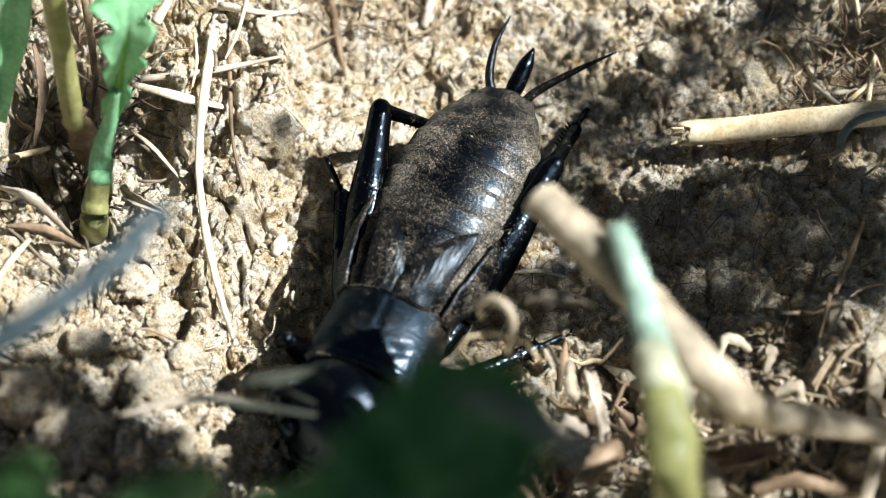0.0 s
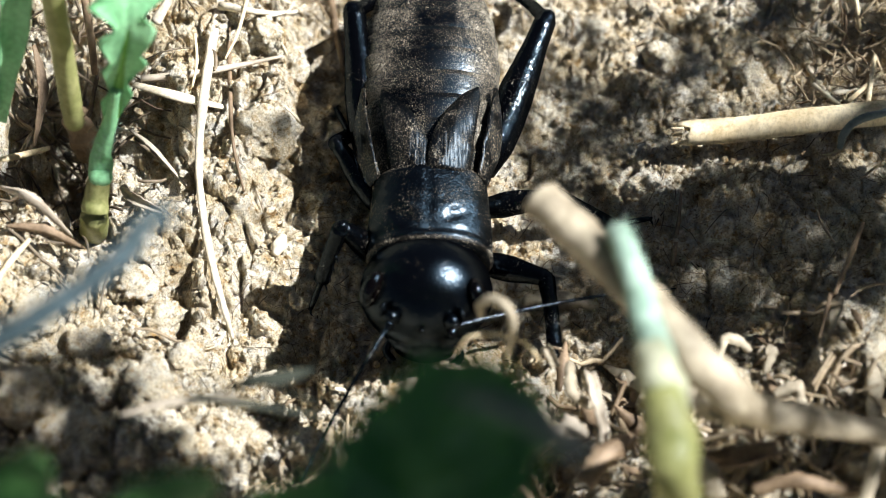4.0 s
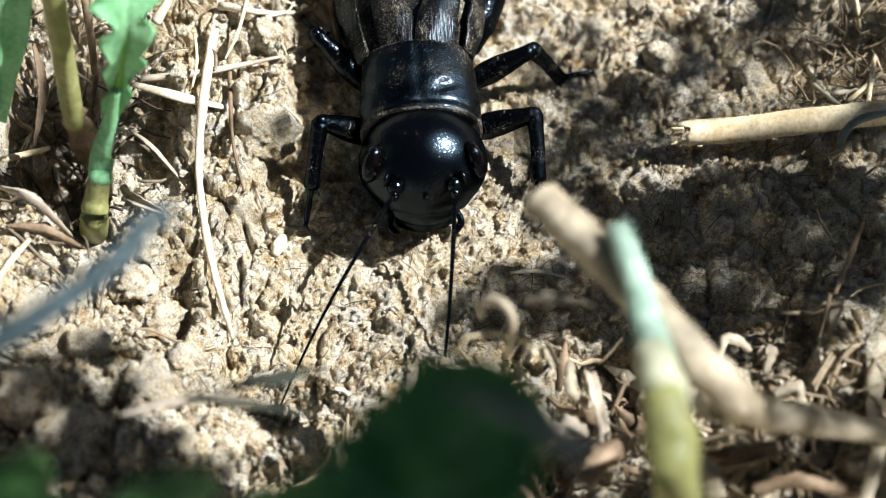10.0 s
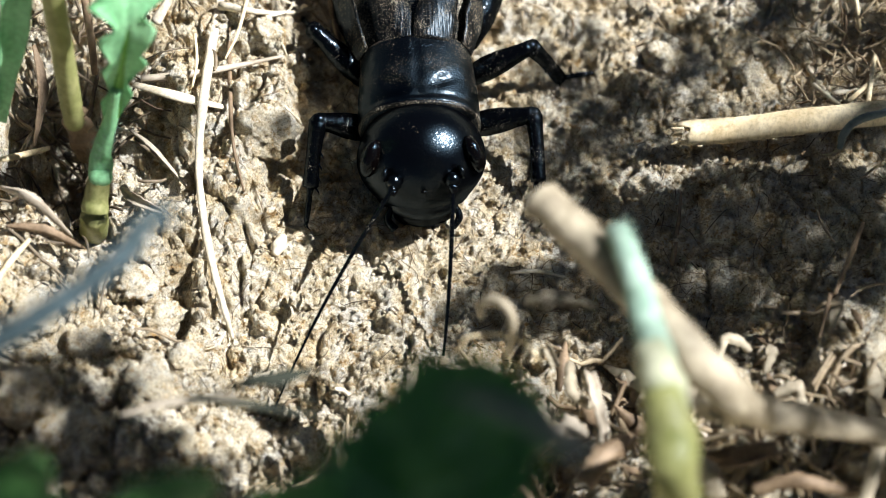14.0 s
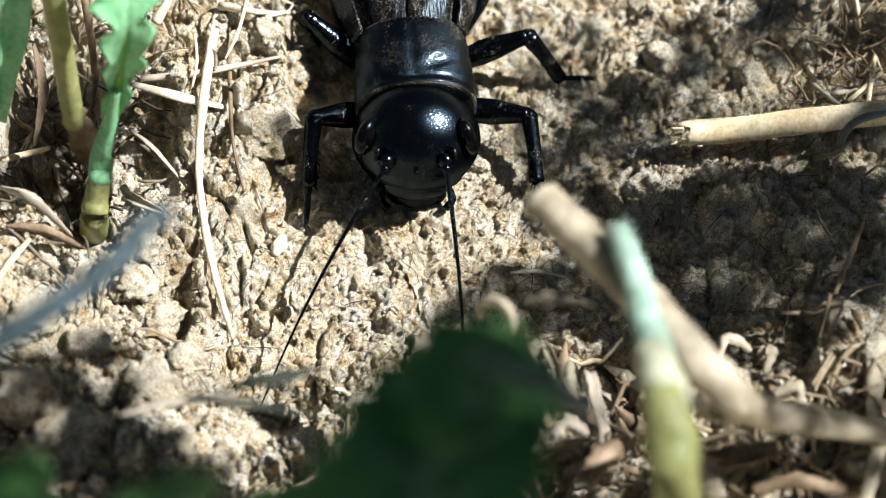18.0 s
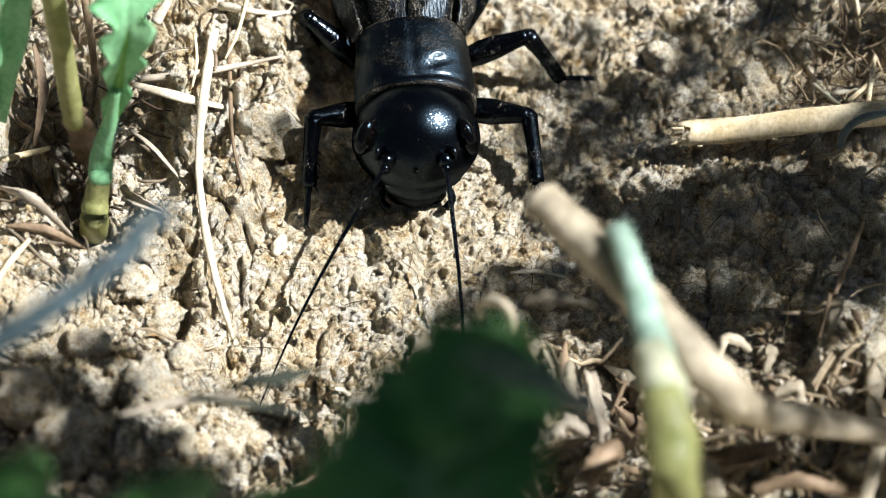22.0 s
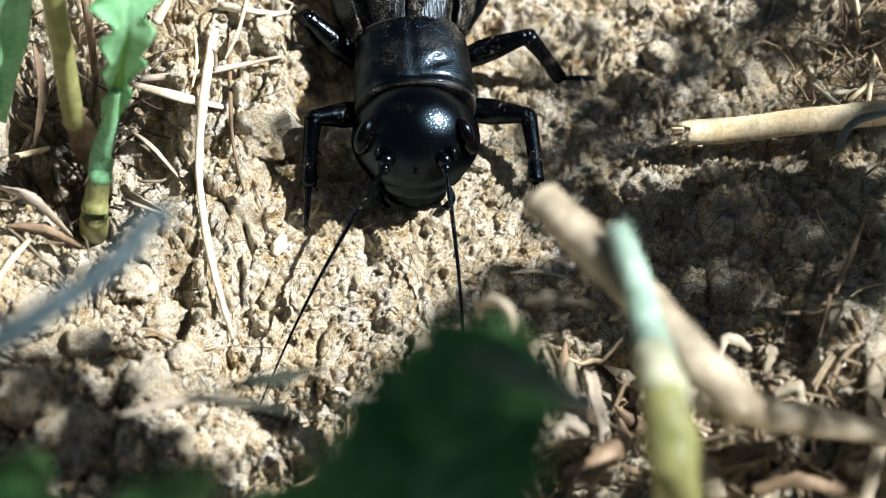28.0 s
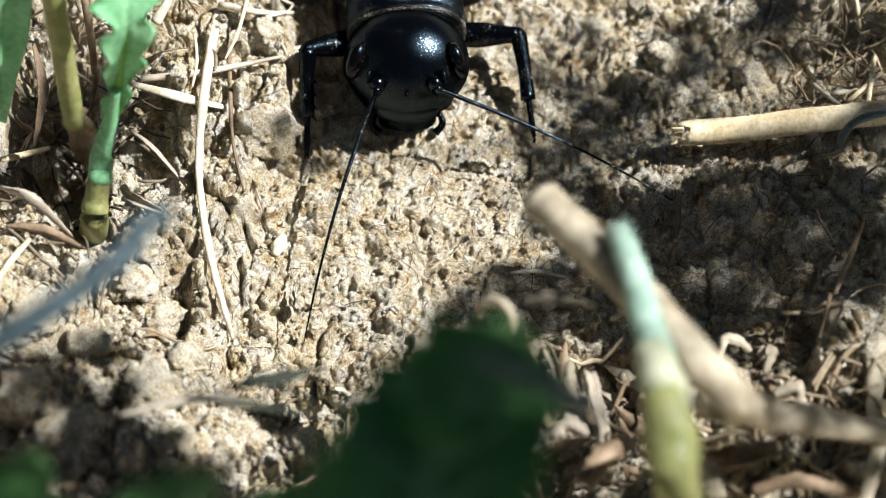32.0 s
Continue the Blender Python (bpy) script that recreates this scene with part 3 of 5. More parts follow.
part("rootlet", bm, PALE, root)

stem_thing("dry_straw", [(-16.24, 7.47, 4.37), (-13.70, 6.40, 4.79), (-11.34, 6.81, 3.11)], [0.22, 0.36, 0.16], PALE, "short flattened whitish piece of dry straw", "straw", flat=0.5)
stem_thing("dry_straw", [(-15.91, 7.85, 4.34), (-12.67, 8.34, 4.25), (-8.61, 10.13, 3.14)], [0.2, 0.2, 0.08], GREYSTEM, "thin grey dry straw lying across the bank", "straw")
stem_thing("dry_twig", [(-11.78, 14.52, 3.29), (-11.38, 9.09, 3.59), (-10.97, 4.36, 3.71), (-10.37, 2.00, 2.48)], [0.12, 0.13, 0.1, 0.05], BROWN, "thin brown dry stem on the bank", "stem")
stem_thing("dry_twig", [(-10.41, 12.81, 5.09), (-10.96, 10.65, 4.49), (-11.57, 9.20, 4.22)], [0.1, 0.1, 0.06], STRAW, "thin curved dry grass stem", "stem")
stem_thing("dry_twig", [(-13.22, 10.68, 4.46), (-12.95, 8.43, 5.06), (-13.13, 6.99, 4.82)], [0.08, 0.09, 0.06], STRAW, "thin pale dry grass stem", "stem")
stem_thing("dry_twig", [(-12.01, 12.83, 4.04), (-9.81, 12.02, 4.55), (-8.28, 14.60, 0.98), (-7.67, 15.17, 0.95)], [0.26, 0.14, 0.09, 0.05], PALE, "curled whitish grass stem at the bank edge", "stem")
for k, q in enumerate(([(-8.77, 14.05, 2.90), (-8.11, 14.81, 1.22), (-7.70, 14.89, 0.26)], [(-9.54, 12.09, 4.04), (-8.45, 13.44, 2.69), (-8.23, 16.46, 0.14)], [(-8.60, 10.53, 3.62), (-8.25, 10.37, 1.73), (-8.07, 9.36, 1.58)],
                       [(-8.41, 7.36, 2.39), (-7.77, 7.70, 0.50), (-7.32, 7.14, -0.04)], [(-8.25, 7.47, 1.67), (-7.76, 7.00, 0.29)])):
    stem_thing("tiny_root", q, [0.07, 0.05, 0.03], PALE, "thin pale rootlet sticking out of the bank", "root", 5, 10)
stem_thing("dry_twig", [(-6.32, 16.46, 0.14), (-5.90, 13.66, 0.26), (-5.42, 11.04, -0.07)], [0.2, 0.2, 0.12], BROWN, "grey-brown dry stem lying on the soil", "stem", seed=5)
stem_thing("dry_twig", [(-0.60, 16.28, 0.38), (-1.07, 14.19, 0.05)], [0.3, 0.22], GREYSTEM, "thick grey-brown dry stem on the soil", "stem", seed=6)
stem_thing("dry_twig", [(0.51, 16.46, 0.14), (0.03, 15.10, -0.13), (-0.44, 14.54, -0.43)], [0.22, 0.2, 0.14], GREYSTEM, "grey dry stem end on the soil", "stem", seed=7)
stem_thing("dry_straw", [(3.51, -1.67, 0.41), (4.90, -1.45, 0.20), (6.43, -1.75, 0.08)], [0.08, 0.13, 0.05], PALE, "small pale dry straw on the soil", "straw")
stem_thing("dry_twig", [(11.87, -1.79, 1.40), (12.29, 0.61, 1.37), (12.56, 2.63, 1.46)], [0.12, 0.12, 0.06], BROWN, "thin dark dry stem in the shade", "stem")
stem_thing("dry_twig", [(19.29, -5.84, 5.72), (20.61, -2.72, 4.76), (21.38, -0.89, 4.19)], [0.1, 0.15, 0.1], BROWN, "thin brown dry grass stem standing in the shade", "stem")
stem_thing("dry_twig", [(19.11, -5.74, 5.54), (18.39, -8.11, 5.27)], [0.1, 0.07], BROWN, "thin brown broken stem", "stem")
stem_thing("dark_tendril", [(20.15, 2.34, 6.23), (20.30, 2.68, 7.13), (21.16, 3.29, 7.49), (23.51, 4.30, 6.89)], [0.16, 0.22, 0.22, 0.2], GREYBLADE, "dark grey curved tendril over the straw", "tendril")
for k, q in enumerate(([(20.82, 7.96, 2.84), (22.25, 8.33, 2.57)], [(21.34, 6.84, 3.71), (23.63, 9.61, 2.30)], [(19.96, 10.88, 0.98), (20.72, 7.86, 2.45)], [(22.39, 13.60, 3.77), (22.74, 12.32, 2.15)], [(19.90, 8.83, 2.36), (21.10, 6.76, 3.29)],
                       [(22.29, 6.30, 3.98), (23.43, 10.90, 2.03)])):
    stem_thing("dry_straw", [q[0], q[1]] if len(q) == 2 else q, [0.14, 0.12], STRAW if k % 2 else PALE, "short broken piece of dry straw", "straw", 6, 6)
stem_thing("wood_chip", [(4.17, -2.92, -0.79), (5.93, -2.80, -0.40), (8.09, -3.52, -0.01)], [0.35, 0.6, 0.5, 0.2], WOOD, "pinkish-grey weathered wood chip half sunk in soil", "wood chip", seed=9, wob=0.9)
stem_thing("seed_husk", [(-8.82, -0.60, 0.38), (-8.61, 0.00, 0.35), (-8.43, 0.82, -0.16)], [0.18, 0.42, 0.2], PALE, "pale dry seed husk on the soil", "seed")
stem_thing("seed_husk", [(-5.48, -8.58, 0.77), (-5.08, -8.63, 0.62), (-4.73, -8.96, 0.77)], [0.1, 0.14, 0.1], PALE, "small white husk on the soil", "seed")
stem_thing("seed_husk", [(-9.75, -7.17, -0.76), (-9.13, -6.98, -0.88), (-8.56, -6.73, -0.85)], [0.12, 0.16, 0.08], PALE, "small white curved husk on the soil", "seed")


def green_plant():
    plant = empty("thistle_seedling", (-18.30, 0.78, 1.07), "young green thistle with a toothed downy leaf on a pale stem", "plant")
    o = plant.location / MM
    rel = lambda *pts: [Vector(p) - o for p in pts]
    part("stem", tube(bmesh.new(), rel((-18.15, 0.02, 1.79), (-17.72, -0.68, 4.40), (-17.58, 0.01, 5.20), (-17.24, 0.61, 6.40)), [0.75, 0.7, 0.55], 12, 12, 1, 0.1), YELLOWGREEN, plant, "yellow-green stem base")
    ax = rel((-17.29, 0.59, 6.00), (-17.11, 1.32, 7.40), (-16.47, 1.87, 9.40), (-15.82, 2.30, 12.00))
    pet = part("leaf_stalk", tube(bmesh.new(), ax, [0.6, 0.62, 0.52, 0.5], 12, 18, 0.7, 0.12, 3), MINT, plant, "green leaf stalk with pale hairs")
    part("hairs", hairs(bmesh.new(), ax[:3], 0.55, 420, 0.35, 0.012, 5), PALEGREEN, pet)
    part("node", ball(bmesh.new(), rel((-17.23, 0.48, 6.40))[0], (0.62, 0.5, 0.5)), MINT, plant, "swollen downy stem node")
    lf = part("leaf", blade(bmesh.new(), rel((-16.26, 1.98, 10.00), (-15.58, 2.28, 13.00), (-14.88, 2.48, 16.00), (-14.80, 3.63, 18.00), (-14.86, 5.38, 20.00)), [0.55, 0.6, 0.75, 1.2, 1.0, 1.75, 1.5, 0.3],
                            (1, 0.1, -0.5), 44, 8, 0.7, 0.62, 0.3, 0.18, 2), MINT, plant, "bright green toothed leaf")
    part("midrib", tube(bmesh.new(), rel((-16.28, 2.04, 9.90), (-15.62, 2.41, 12.80), (-14.92, 2.62, 15.80), (-14.84, 3.78, 17.80)), [0.42, 0.3, 0.16, 0.06], 8, 20), FRESHRIB, lf, "brighter green midrib")


green_plant()


def grass_shoot(base, mid, top, label):
    shoot = empty("grass_shoot", base, label, "grass")
    o = Vector(base)
    part("sheath", tube(bmesh.new(), [Vector((0, 0, 0)), (Vector(mid) - o) * 0.6, Vector(mid) - o], [0.5, 0.72, 0.6, 0.5], 12, 22, 0.9, 0.8, 4), BROWN, shoot, "brown dried sheath")
    part("stem", tube(bmesh.new(), [(Vector(mid) - o) * 0.9, Vector(mid) - o, Vector(top) - o], [0.5, 0.55, 0.6], 12, 14), YELLOWGREEN, shoot, "pale yellow-green stem")


grass_shoot((-18.68, 4.53, 1.79), (-18.58, 3.14, 8.50), (-18.52, 4.94, 18.00), "pale yellow-green grass shoot in a brown sheath")
tagged(part("grass", blade(bmesh.new(), [(-22.19, 2.79, 8.00), (-21.52, 3.31, 11.00), (-20.70, 4.23, 14.00), (-19.99, 5.60, 18.00)], [0.25, 0.5, 0.75, 0.8], (1, 0.2, 0.2), 20, 4, 0, 1, 0.3, 0.15, 6), MINT), "green grass blade beside the litter", "grass")
stem_thing("dry_twig", [(-18.42, 8.37, 4.10), (-18.41, 9.23, 6.50), (-18.72, 11.02, 8.51)], [0.18, 0.22, 0.2], BROWN, "brown dry stem standing in the litter", "stem", seed=3)
stem_thing("dry_twig", [(-22.55, 1.12, 6.92), (-21.94, 3.72, 3.35), (-20.65, 4.42, 2.96)], [0.14, 0.2, 0.12], STRAW, "dry straw in the litter", "straw")
stem_thing("dry_twig", [(-22.10, -5.29, 5.87), (-21.37, -3.55, 5.36), (-20.70, -2.59, 5.39)], [0.12, 0.18, 0.12], STRAW, "dry straw leaning on the litter", "straw")
stem_thing("dry_twig", [(-15.20, 10.57, 5.63), (-14.75, 11.23, 5.99), (-14.15, 12.12, 6.53)], [0.3, 0.26, 0.24], PALE, "short pale dry stem", "stem")
for k, q in enumerate(([(-22.49, 0.60, 5.33), (-20.46, -0.78, 6.50), (-18.85, -1.34, 3.53)], [(-21.94, -1.82, 5.48), (-19.98, -1.99, 5.21), (-18.21, -2.04, 3.59)], [(-16.46, 5.34, 3.29), (-15.24, 4.45, 3.02), (-13.44, 2.55, 2.15)], [(-21.56, 9.35, 5.30), (-21.10, 7.25, 4.16), (-21.45, 4.38, 3.14)],
                       [(-16.61, 1.67, 3.59), (-15.81, 0.91, 3.71), (-14.09, 0.26, 3.11)])):
    scrap = part("leaf_litter", blade(bmesh.new(), q, [0.08, 0.24, 0.32, 0.2, 0.06], (0.3, 0.6, math.sin(k * 2.1)), 20, 5, 0.35, 1.6, 0.9 - 0.4 * k, 0.1, 3 * k + 1), BROWN if k % 2 else GREYSTEM)
    tagged(scrap, "shrivelled brown dry leaf in the litter", "leaf")

# downy blue-grey blade leaning in from the side
pts = [(-17.25, -21.99, 30.68), (-15.05, -21.30, 32.09), (-12.77, -20.21, 33.03), (-11.09, -18.97, 33.50), (-9.93, -17.44, 33.03)]
down = tagged(part("downy_grass", blade(bmesh.new(), pts, [0.85, 0.8, 0.65, 0.5, 0.2], (0.5, 0.8, 0), 24, 4, 0, 1, 0.5, 0.2, 3), DOWNBLADE), "blue-grey downy grass blade leaning over the bank", "grass")
part("hairs", hairs(bmesh.new(), pts, 0.5, 500, 0.8, 0.02, 8), DOWNBLADE, down)


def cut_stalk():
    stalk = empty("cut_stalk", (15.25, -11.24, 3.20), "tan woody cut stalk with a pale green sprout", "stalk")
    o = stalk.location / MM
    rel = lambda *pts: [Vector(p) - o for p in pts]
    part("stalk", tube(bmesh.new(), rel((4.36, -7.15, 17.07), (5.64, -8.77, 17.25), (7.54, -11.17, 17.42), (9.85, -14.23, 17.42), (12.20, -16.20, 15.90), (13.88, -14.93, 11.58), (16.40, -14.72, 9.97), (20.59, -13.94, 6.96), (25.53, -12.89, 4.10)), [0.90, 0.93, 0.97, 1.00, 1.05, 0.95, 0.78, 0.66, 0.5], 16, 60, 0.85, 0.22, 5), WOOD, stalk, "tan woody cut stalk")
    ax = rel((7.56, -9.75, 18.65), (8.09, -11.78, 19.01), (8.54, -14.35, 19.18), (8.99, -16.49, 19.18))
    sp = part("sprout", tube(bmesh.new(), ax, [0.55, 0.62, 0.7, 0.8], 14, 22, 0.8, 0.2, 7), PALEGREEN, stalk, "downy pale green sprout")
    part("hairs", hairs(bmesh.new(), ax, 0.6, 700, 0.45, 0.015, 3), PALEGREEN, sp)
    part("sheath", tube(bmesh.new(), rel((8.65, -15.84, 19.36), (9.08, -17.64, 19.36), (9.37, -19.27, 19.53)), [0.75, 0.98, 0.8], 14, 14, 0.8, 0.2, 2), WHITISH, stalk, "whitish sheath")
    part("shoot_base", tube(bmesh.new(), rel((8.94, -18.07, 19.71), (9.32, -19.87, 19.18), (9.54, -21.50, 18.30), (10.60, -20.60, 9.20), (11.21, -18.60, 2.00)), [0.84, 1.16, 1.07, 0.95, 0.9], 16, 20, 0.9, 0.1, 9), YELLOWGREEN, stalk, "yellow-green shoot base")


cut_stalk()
stem_thing("dead_branch", [(10.81, -13.21, 9.95), (12.58, -14.08, 9.95), (14.15, -14.32, 9.57)], [0.3, 0.9, 0.4], WOOD, "pale splintered piece of stalk", "stalk", 14, 30, 1.0, seed=14)
for k, (q, w, m) in enumerate((
        ([(15.23, -8.07, 4.00), (14.64, -7.71, 4.50), (13.79, -7.76, 4.60), (13.49, -8.80, 4.20)], [0.12, 0.28, 0.22, 0.1], WOOD), ([(15.65, -8.44, 3.80), (16.05, -8.23, 4.00), (15.83, -9.07, 3.50)], [0.15, 0.28, 0.12], WOOD),
        ([(6.22, -9.21, 5.00), (6.29, -10.95, 5.40), (7.27, -11.46, 4.60)], [0.2, 0.25, 0.15], WOOD), ([(4.71, -13.64, 6.00), (5.76, -13.33, 6.60), (6.85, -13.64, 6.00)], [0.25, 0.4, 0.2], GREYSTEM),
        ([(7.03, -9.83, 5.00), (7.40, -13.34, 6.00), (7.05, -15.68, 6.00)], [0.25, 0.3, 0.2], GREYSTEM), ([(3.61, -18.16, 9.00), (3.87, -17.41, 9.20), (4.49, -18.43, 9.00)], [0.3, 0.4, 0.2], BROWN),
        ) + (([(14.42, -16.55, 6.00), (16.74, -16.24, 6.60), (19.44, -16.55, 6.00)], [0.2, 0.32, 0.2], BROWN), ([(16.16, -10.56, 4.00), (17.22, -10.45, 4.40), (17.77, -11.17, 4.00)], [0.2, 0.36, 0.2], WOOD),
        ([(20.82, -7.55, 4.20), (21.42, -9.32, 4.60), (20.89, -12.07, 4.60)], [0.4, 0.5, 0.3], WOOD), ([(12.28, -14.05, 5.00), (13.78, -14.92, 5.60), (16.05, -14.05, 5.00)], [0.4, 0.5, 0.3], BROWN),
        ([(5.52, -9.62, 5.20), (5.10, -8.91, 5.60), (4.71, -9.21, 5.00)], [0.16, 0.2, 0.1], WOOD), ([(19.16, -17.84, 7.00), (19.90, -15.56, 7.00), (20.86, -12.75, 6.00)], [0.3, 0.35, 0.25], WOOD),
        ([(6.70, -16.71, 7.00), (7.81, -14.98, 7.00), (9.00, -13.64, 6.00)], [0.4, 0.5, 0.3], BROWN), ([(13.08, -16.83, 6.00), (12.59, -15.57, 6.40), (11.76, -14.52, 6.00)], [0.4, 0.5, 0.3], WOOD))):
    lean = Vector((math.sin(k * 2.3), math.cos(k * 1.7), 0.6 * math.sin(k)))
    scrap = part("leaf_litter", blade(bmesh.new(), q, [x * 1.3 for x in w], lean, 22, 5, 0.3, 1.7, 0.9 if k % 2 else -0.7, 0.12, 3 * k), m)
    tagged(scrap, "curled tan dry leaf scrap in the litter", "leaf", "leaf scraps")

for k in range(46):
    r = random.Random(400 + k)
    c = Vector((14.40, -10.48, 0.00)) + Vector((r.gauss(0, 6.5), r.gauss(0, 2.6), 0))
    c.z = gz(c.x, c.y) + 0.25
    a, size = r.uniform(0, 6.28), r.uniform(0.6, 1.6)
    d = Vector((math.cos(a), math.sin(a), r.uniform(-0.1, 0.5)))
    q = [c - d * size, c + Vector((0, 0, r.uniform(0, 0.5))), c + d * size]
    scrap = part("leaf_litter", blade(bmesh.new(), q, [0.08, size * r.uniform(0.2, 0.4), 0.06], (-d.y, d.x, r.uniform(-0.6, 0.6)), 10, 3, 0.3, 2.0, r.uniform(-1, 1), 0.08, k), r.choice((WOOD, BROWN, BROWN, BROWN, GREYSTEM)))
    tagged(scrap, "small crumpled scrap of dry leaf on the soil", "leaf", "leaf scraps")

tagged(part("dry_tendril", tube(bmesh.new(), [(1.73, -11.28, 13.47), (1.67, -11.09, 14.20), (2.29, -11.11, 14.75), (2.92, -11.63, 14.75), (3.13, -12.14, 14.02), (2.97, -12.37, 11.99)], [0.13, 0.24, 0.27, 0.24, 0.2, 0.18], 10, 24, 0.9, 0.2, 3), WOOD), "curled pale dry tendril set high over the litter to fit the camera's view", "tendril")
tagged(part("dry_tendril", tube(bmesh.new(), [(0.55, -11.83, 10.94), (1.18, -11.52, 11.88), (2.47, -11.45, 12.06), (3.77, -11.72, 11.69), (4.46, -11.98, 10.37)], [0.08, 0.1, 0.1, 0.09, 0.08], 6, 20), STRAW), "thin arched straw-coloured tendril", "tendril")


def toothed_leaf():
    """The dark leaf that hangs in front; it is lifted once on the way."""
    leaf = empty("leafy_sprig", (-1.66, -33.13, 37.33), "dark green toothed leaf hanging in front of the soil", "leaf")
    o = leaf.location / MM
    rel = lambda *pts: [Vector(p) - o + Vector((0.38, 0, 0)) for p in pts]
    ax = rel((-1.65, -33.17, 37.42), (-1.28, -31.64, 37.62), (-0.70, -30.09, 37.82), (0.00, -28.42, 37.86), (1.03, -26.64, 37.73), (1.97, -24.74, 37.68))
    lf = part("leaf_blade", blade(bmesh.new(), ax, [3.7, 3.7, 3.7, 3.65, 3.6, 3.5, 3.3, 3.0, 2.75, 2.5, 0.5], (1, 0.05, -0.05), 90, 10, 0.22, 0.75, 0.10, 0.2, 5), DARKLEAF, leaf)
    part("midrib", tube(bmesh.new(), [p + Vector((0, 0.1, 0.25)) for p in ax], [0.34, 0.3, 0.26, 0.2, 0.14, 0.05], 8, 24), DARKVEIN, lf, "paler green midrib")
    for k, (u, sd) in enumerate(((0.14, -1), (0.2, 1), (0.36, -1), (0.42, 1), (0.58, -1), (0.62, 1))):
        a = curve_points(ax, 50)[int(u * 49)]
        w = 3.2 * (1 - 0.3 * u)
        part("side_vein", tube(bmesh.new(), [a + Vector((0, 0.1, 0.2)), a + Vector((sd * w * 0.5, 0.9, 0.35)), a + Vector((sd * w * 0.9, 1.9, 0.45))], [0.24, 0.19, 0.08], 6, 10), DARKVEIN, lf)
    part("leaf_lobe", blade(bmesh.new(), rel((-0.25, -29.97, 39.27), (-0.87, -28.23, 39.70), (-1.21, -27.15, 39.75), (-1.43, -26.61, 40.06)), [0.8, 0.6, 0.36, 0.1], (1, 0.3, 0), 18, 5, 0.2, 1.0, 0.1, 0.2, 7), DARKLEAF, leaf)
    part("grey_tip", blade(bmesh.new(), rel((0.11, -26.89, 39.90), (1.70, -27.46, 40.15), (3.12, -27.95, 39.86), (4.57, -28.55, 38.94)), [0.1, 0.3, 0.42, 0.4], (0, 0.8, 0.5), 20, 4, 0, 1, 0.2, 0.15, 4), GREYBLADE, leaf, "grey-blue downy blade tip")
    return leaf


dark_leaf = toothed_leaf()
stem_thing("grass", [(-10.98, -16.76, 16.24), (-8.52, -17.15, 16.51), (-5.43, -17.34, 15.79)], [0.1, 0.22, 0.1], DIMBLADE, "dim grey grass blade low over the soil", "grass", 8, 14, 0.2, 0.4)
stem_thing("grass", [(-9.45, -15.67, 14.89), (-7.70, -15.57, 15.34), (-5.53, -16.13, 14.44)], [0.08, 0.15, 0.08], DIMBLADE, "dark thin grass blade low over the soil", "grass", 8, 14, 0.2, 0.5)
# dark blade added here to dim the overbright soil beneath and beside it
stem_thing("grass", [(-9.45, -16.28, 16.00), (-8.15, -16.35, 17.11), (-6.83, -16.23, 17.19), (-5.44, -15.44, 16.49)], [0.10, 0.34, 0.42, 0.12], DIMBLADE, "dark grass blade added low over the soil to dim it", "grass", 8, 18, 0.3, 0.4)
stem_thing("grass", [(-14.37, -15.88, 12.77), (-12.12, -15.38, 13.06), (-9.62, -15.25, 13.13), (-7.69, -15.15, 12.03)], [0.1, 0.26, 0.24, 0.08], GREYSTEM, "pale grey dry grass blade low over the soil", "grass", 8, 18, 0.3, 0.5)
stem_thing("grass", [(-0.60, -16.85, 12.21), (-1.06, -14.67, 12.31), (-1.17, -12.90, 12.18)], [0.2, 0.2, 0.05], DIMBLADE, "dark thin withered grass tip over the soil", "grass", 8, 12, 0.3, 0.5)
for q, w in (([(-16.48, -29.41, 30.68), (-15.27, -27.30, 29.74), (-14.81, -25.11, 28.80)], [2.4, 2.0, 0.3]), ([(-10.54, -30.19, 32.56), (-9.42, -28.34, 31.62), (-8.01, -26.96, 30.68)], [1.6, 1.5, 0.3]), ([(-6.44, -29.80, 31.62), (-5.20, -28.14, 30.68), (-3.69, -26.64, 29.74)], [1.6, 1.3, 0.3])):
    tagged(part("leafy_sprig", blade(bmesh.new(), q, w, (1, -0.4, 0), 18, 5, 0.3, 1.0, 0.1, 0.2, 3), DARKLEAF), "dark green leaf tip low in front", "leaf")

# unseen plant added on the sun's side, leaves placed to throw the dappled shade
# patches of shade wanted on soil and plants: middle, half extents, how many leaves, their length
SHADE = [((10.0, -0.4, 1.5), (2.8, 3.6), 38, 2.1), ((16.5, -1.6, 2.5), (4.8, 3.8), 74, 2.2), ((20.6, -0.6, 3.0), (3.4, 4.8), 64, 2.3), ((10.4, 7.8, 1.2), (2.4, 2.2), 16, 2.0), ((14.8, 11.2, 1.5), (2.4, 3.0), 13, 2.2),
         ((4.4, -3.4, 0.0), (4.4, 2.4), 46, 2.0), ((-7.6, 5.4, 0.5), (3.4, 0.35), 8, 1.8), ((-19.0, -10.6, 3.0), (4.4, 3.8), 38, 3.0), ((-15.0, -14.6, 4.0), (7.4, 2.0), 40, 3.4)]
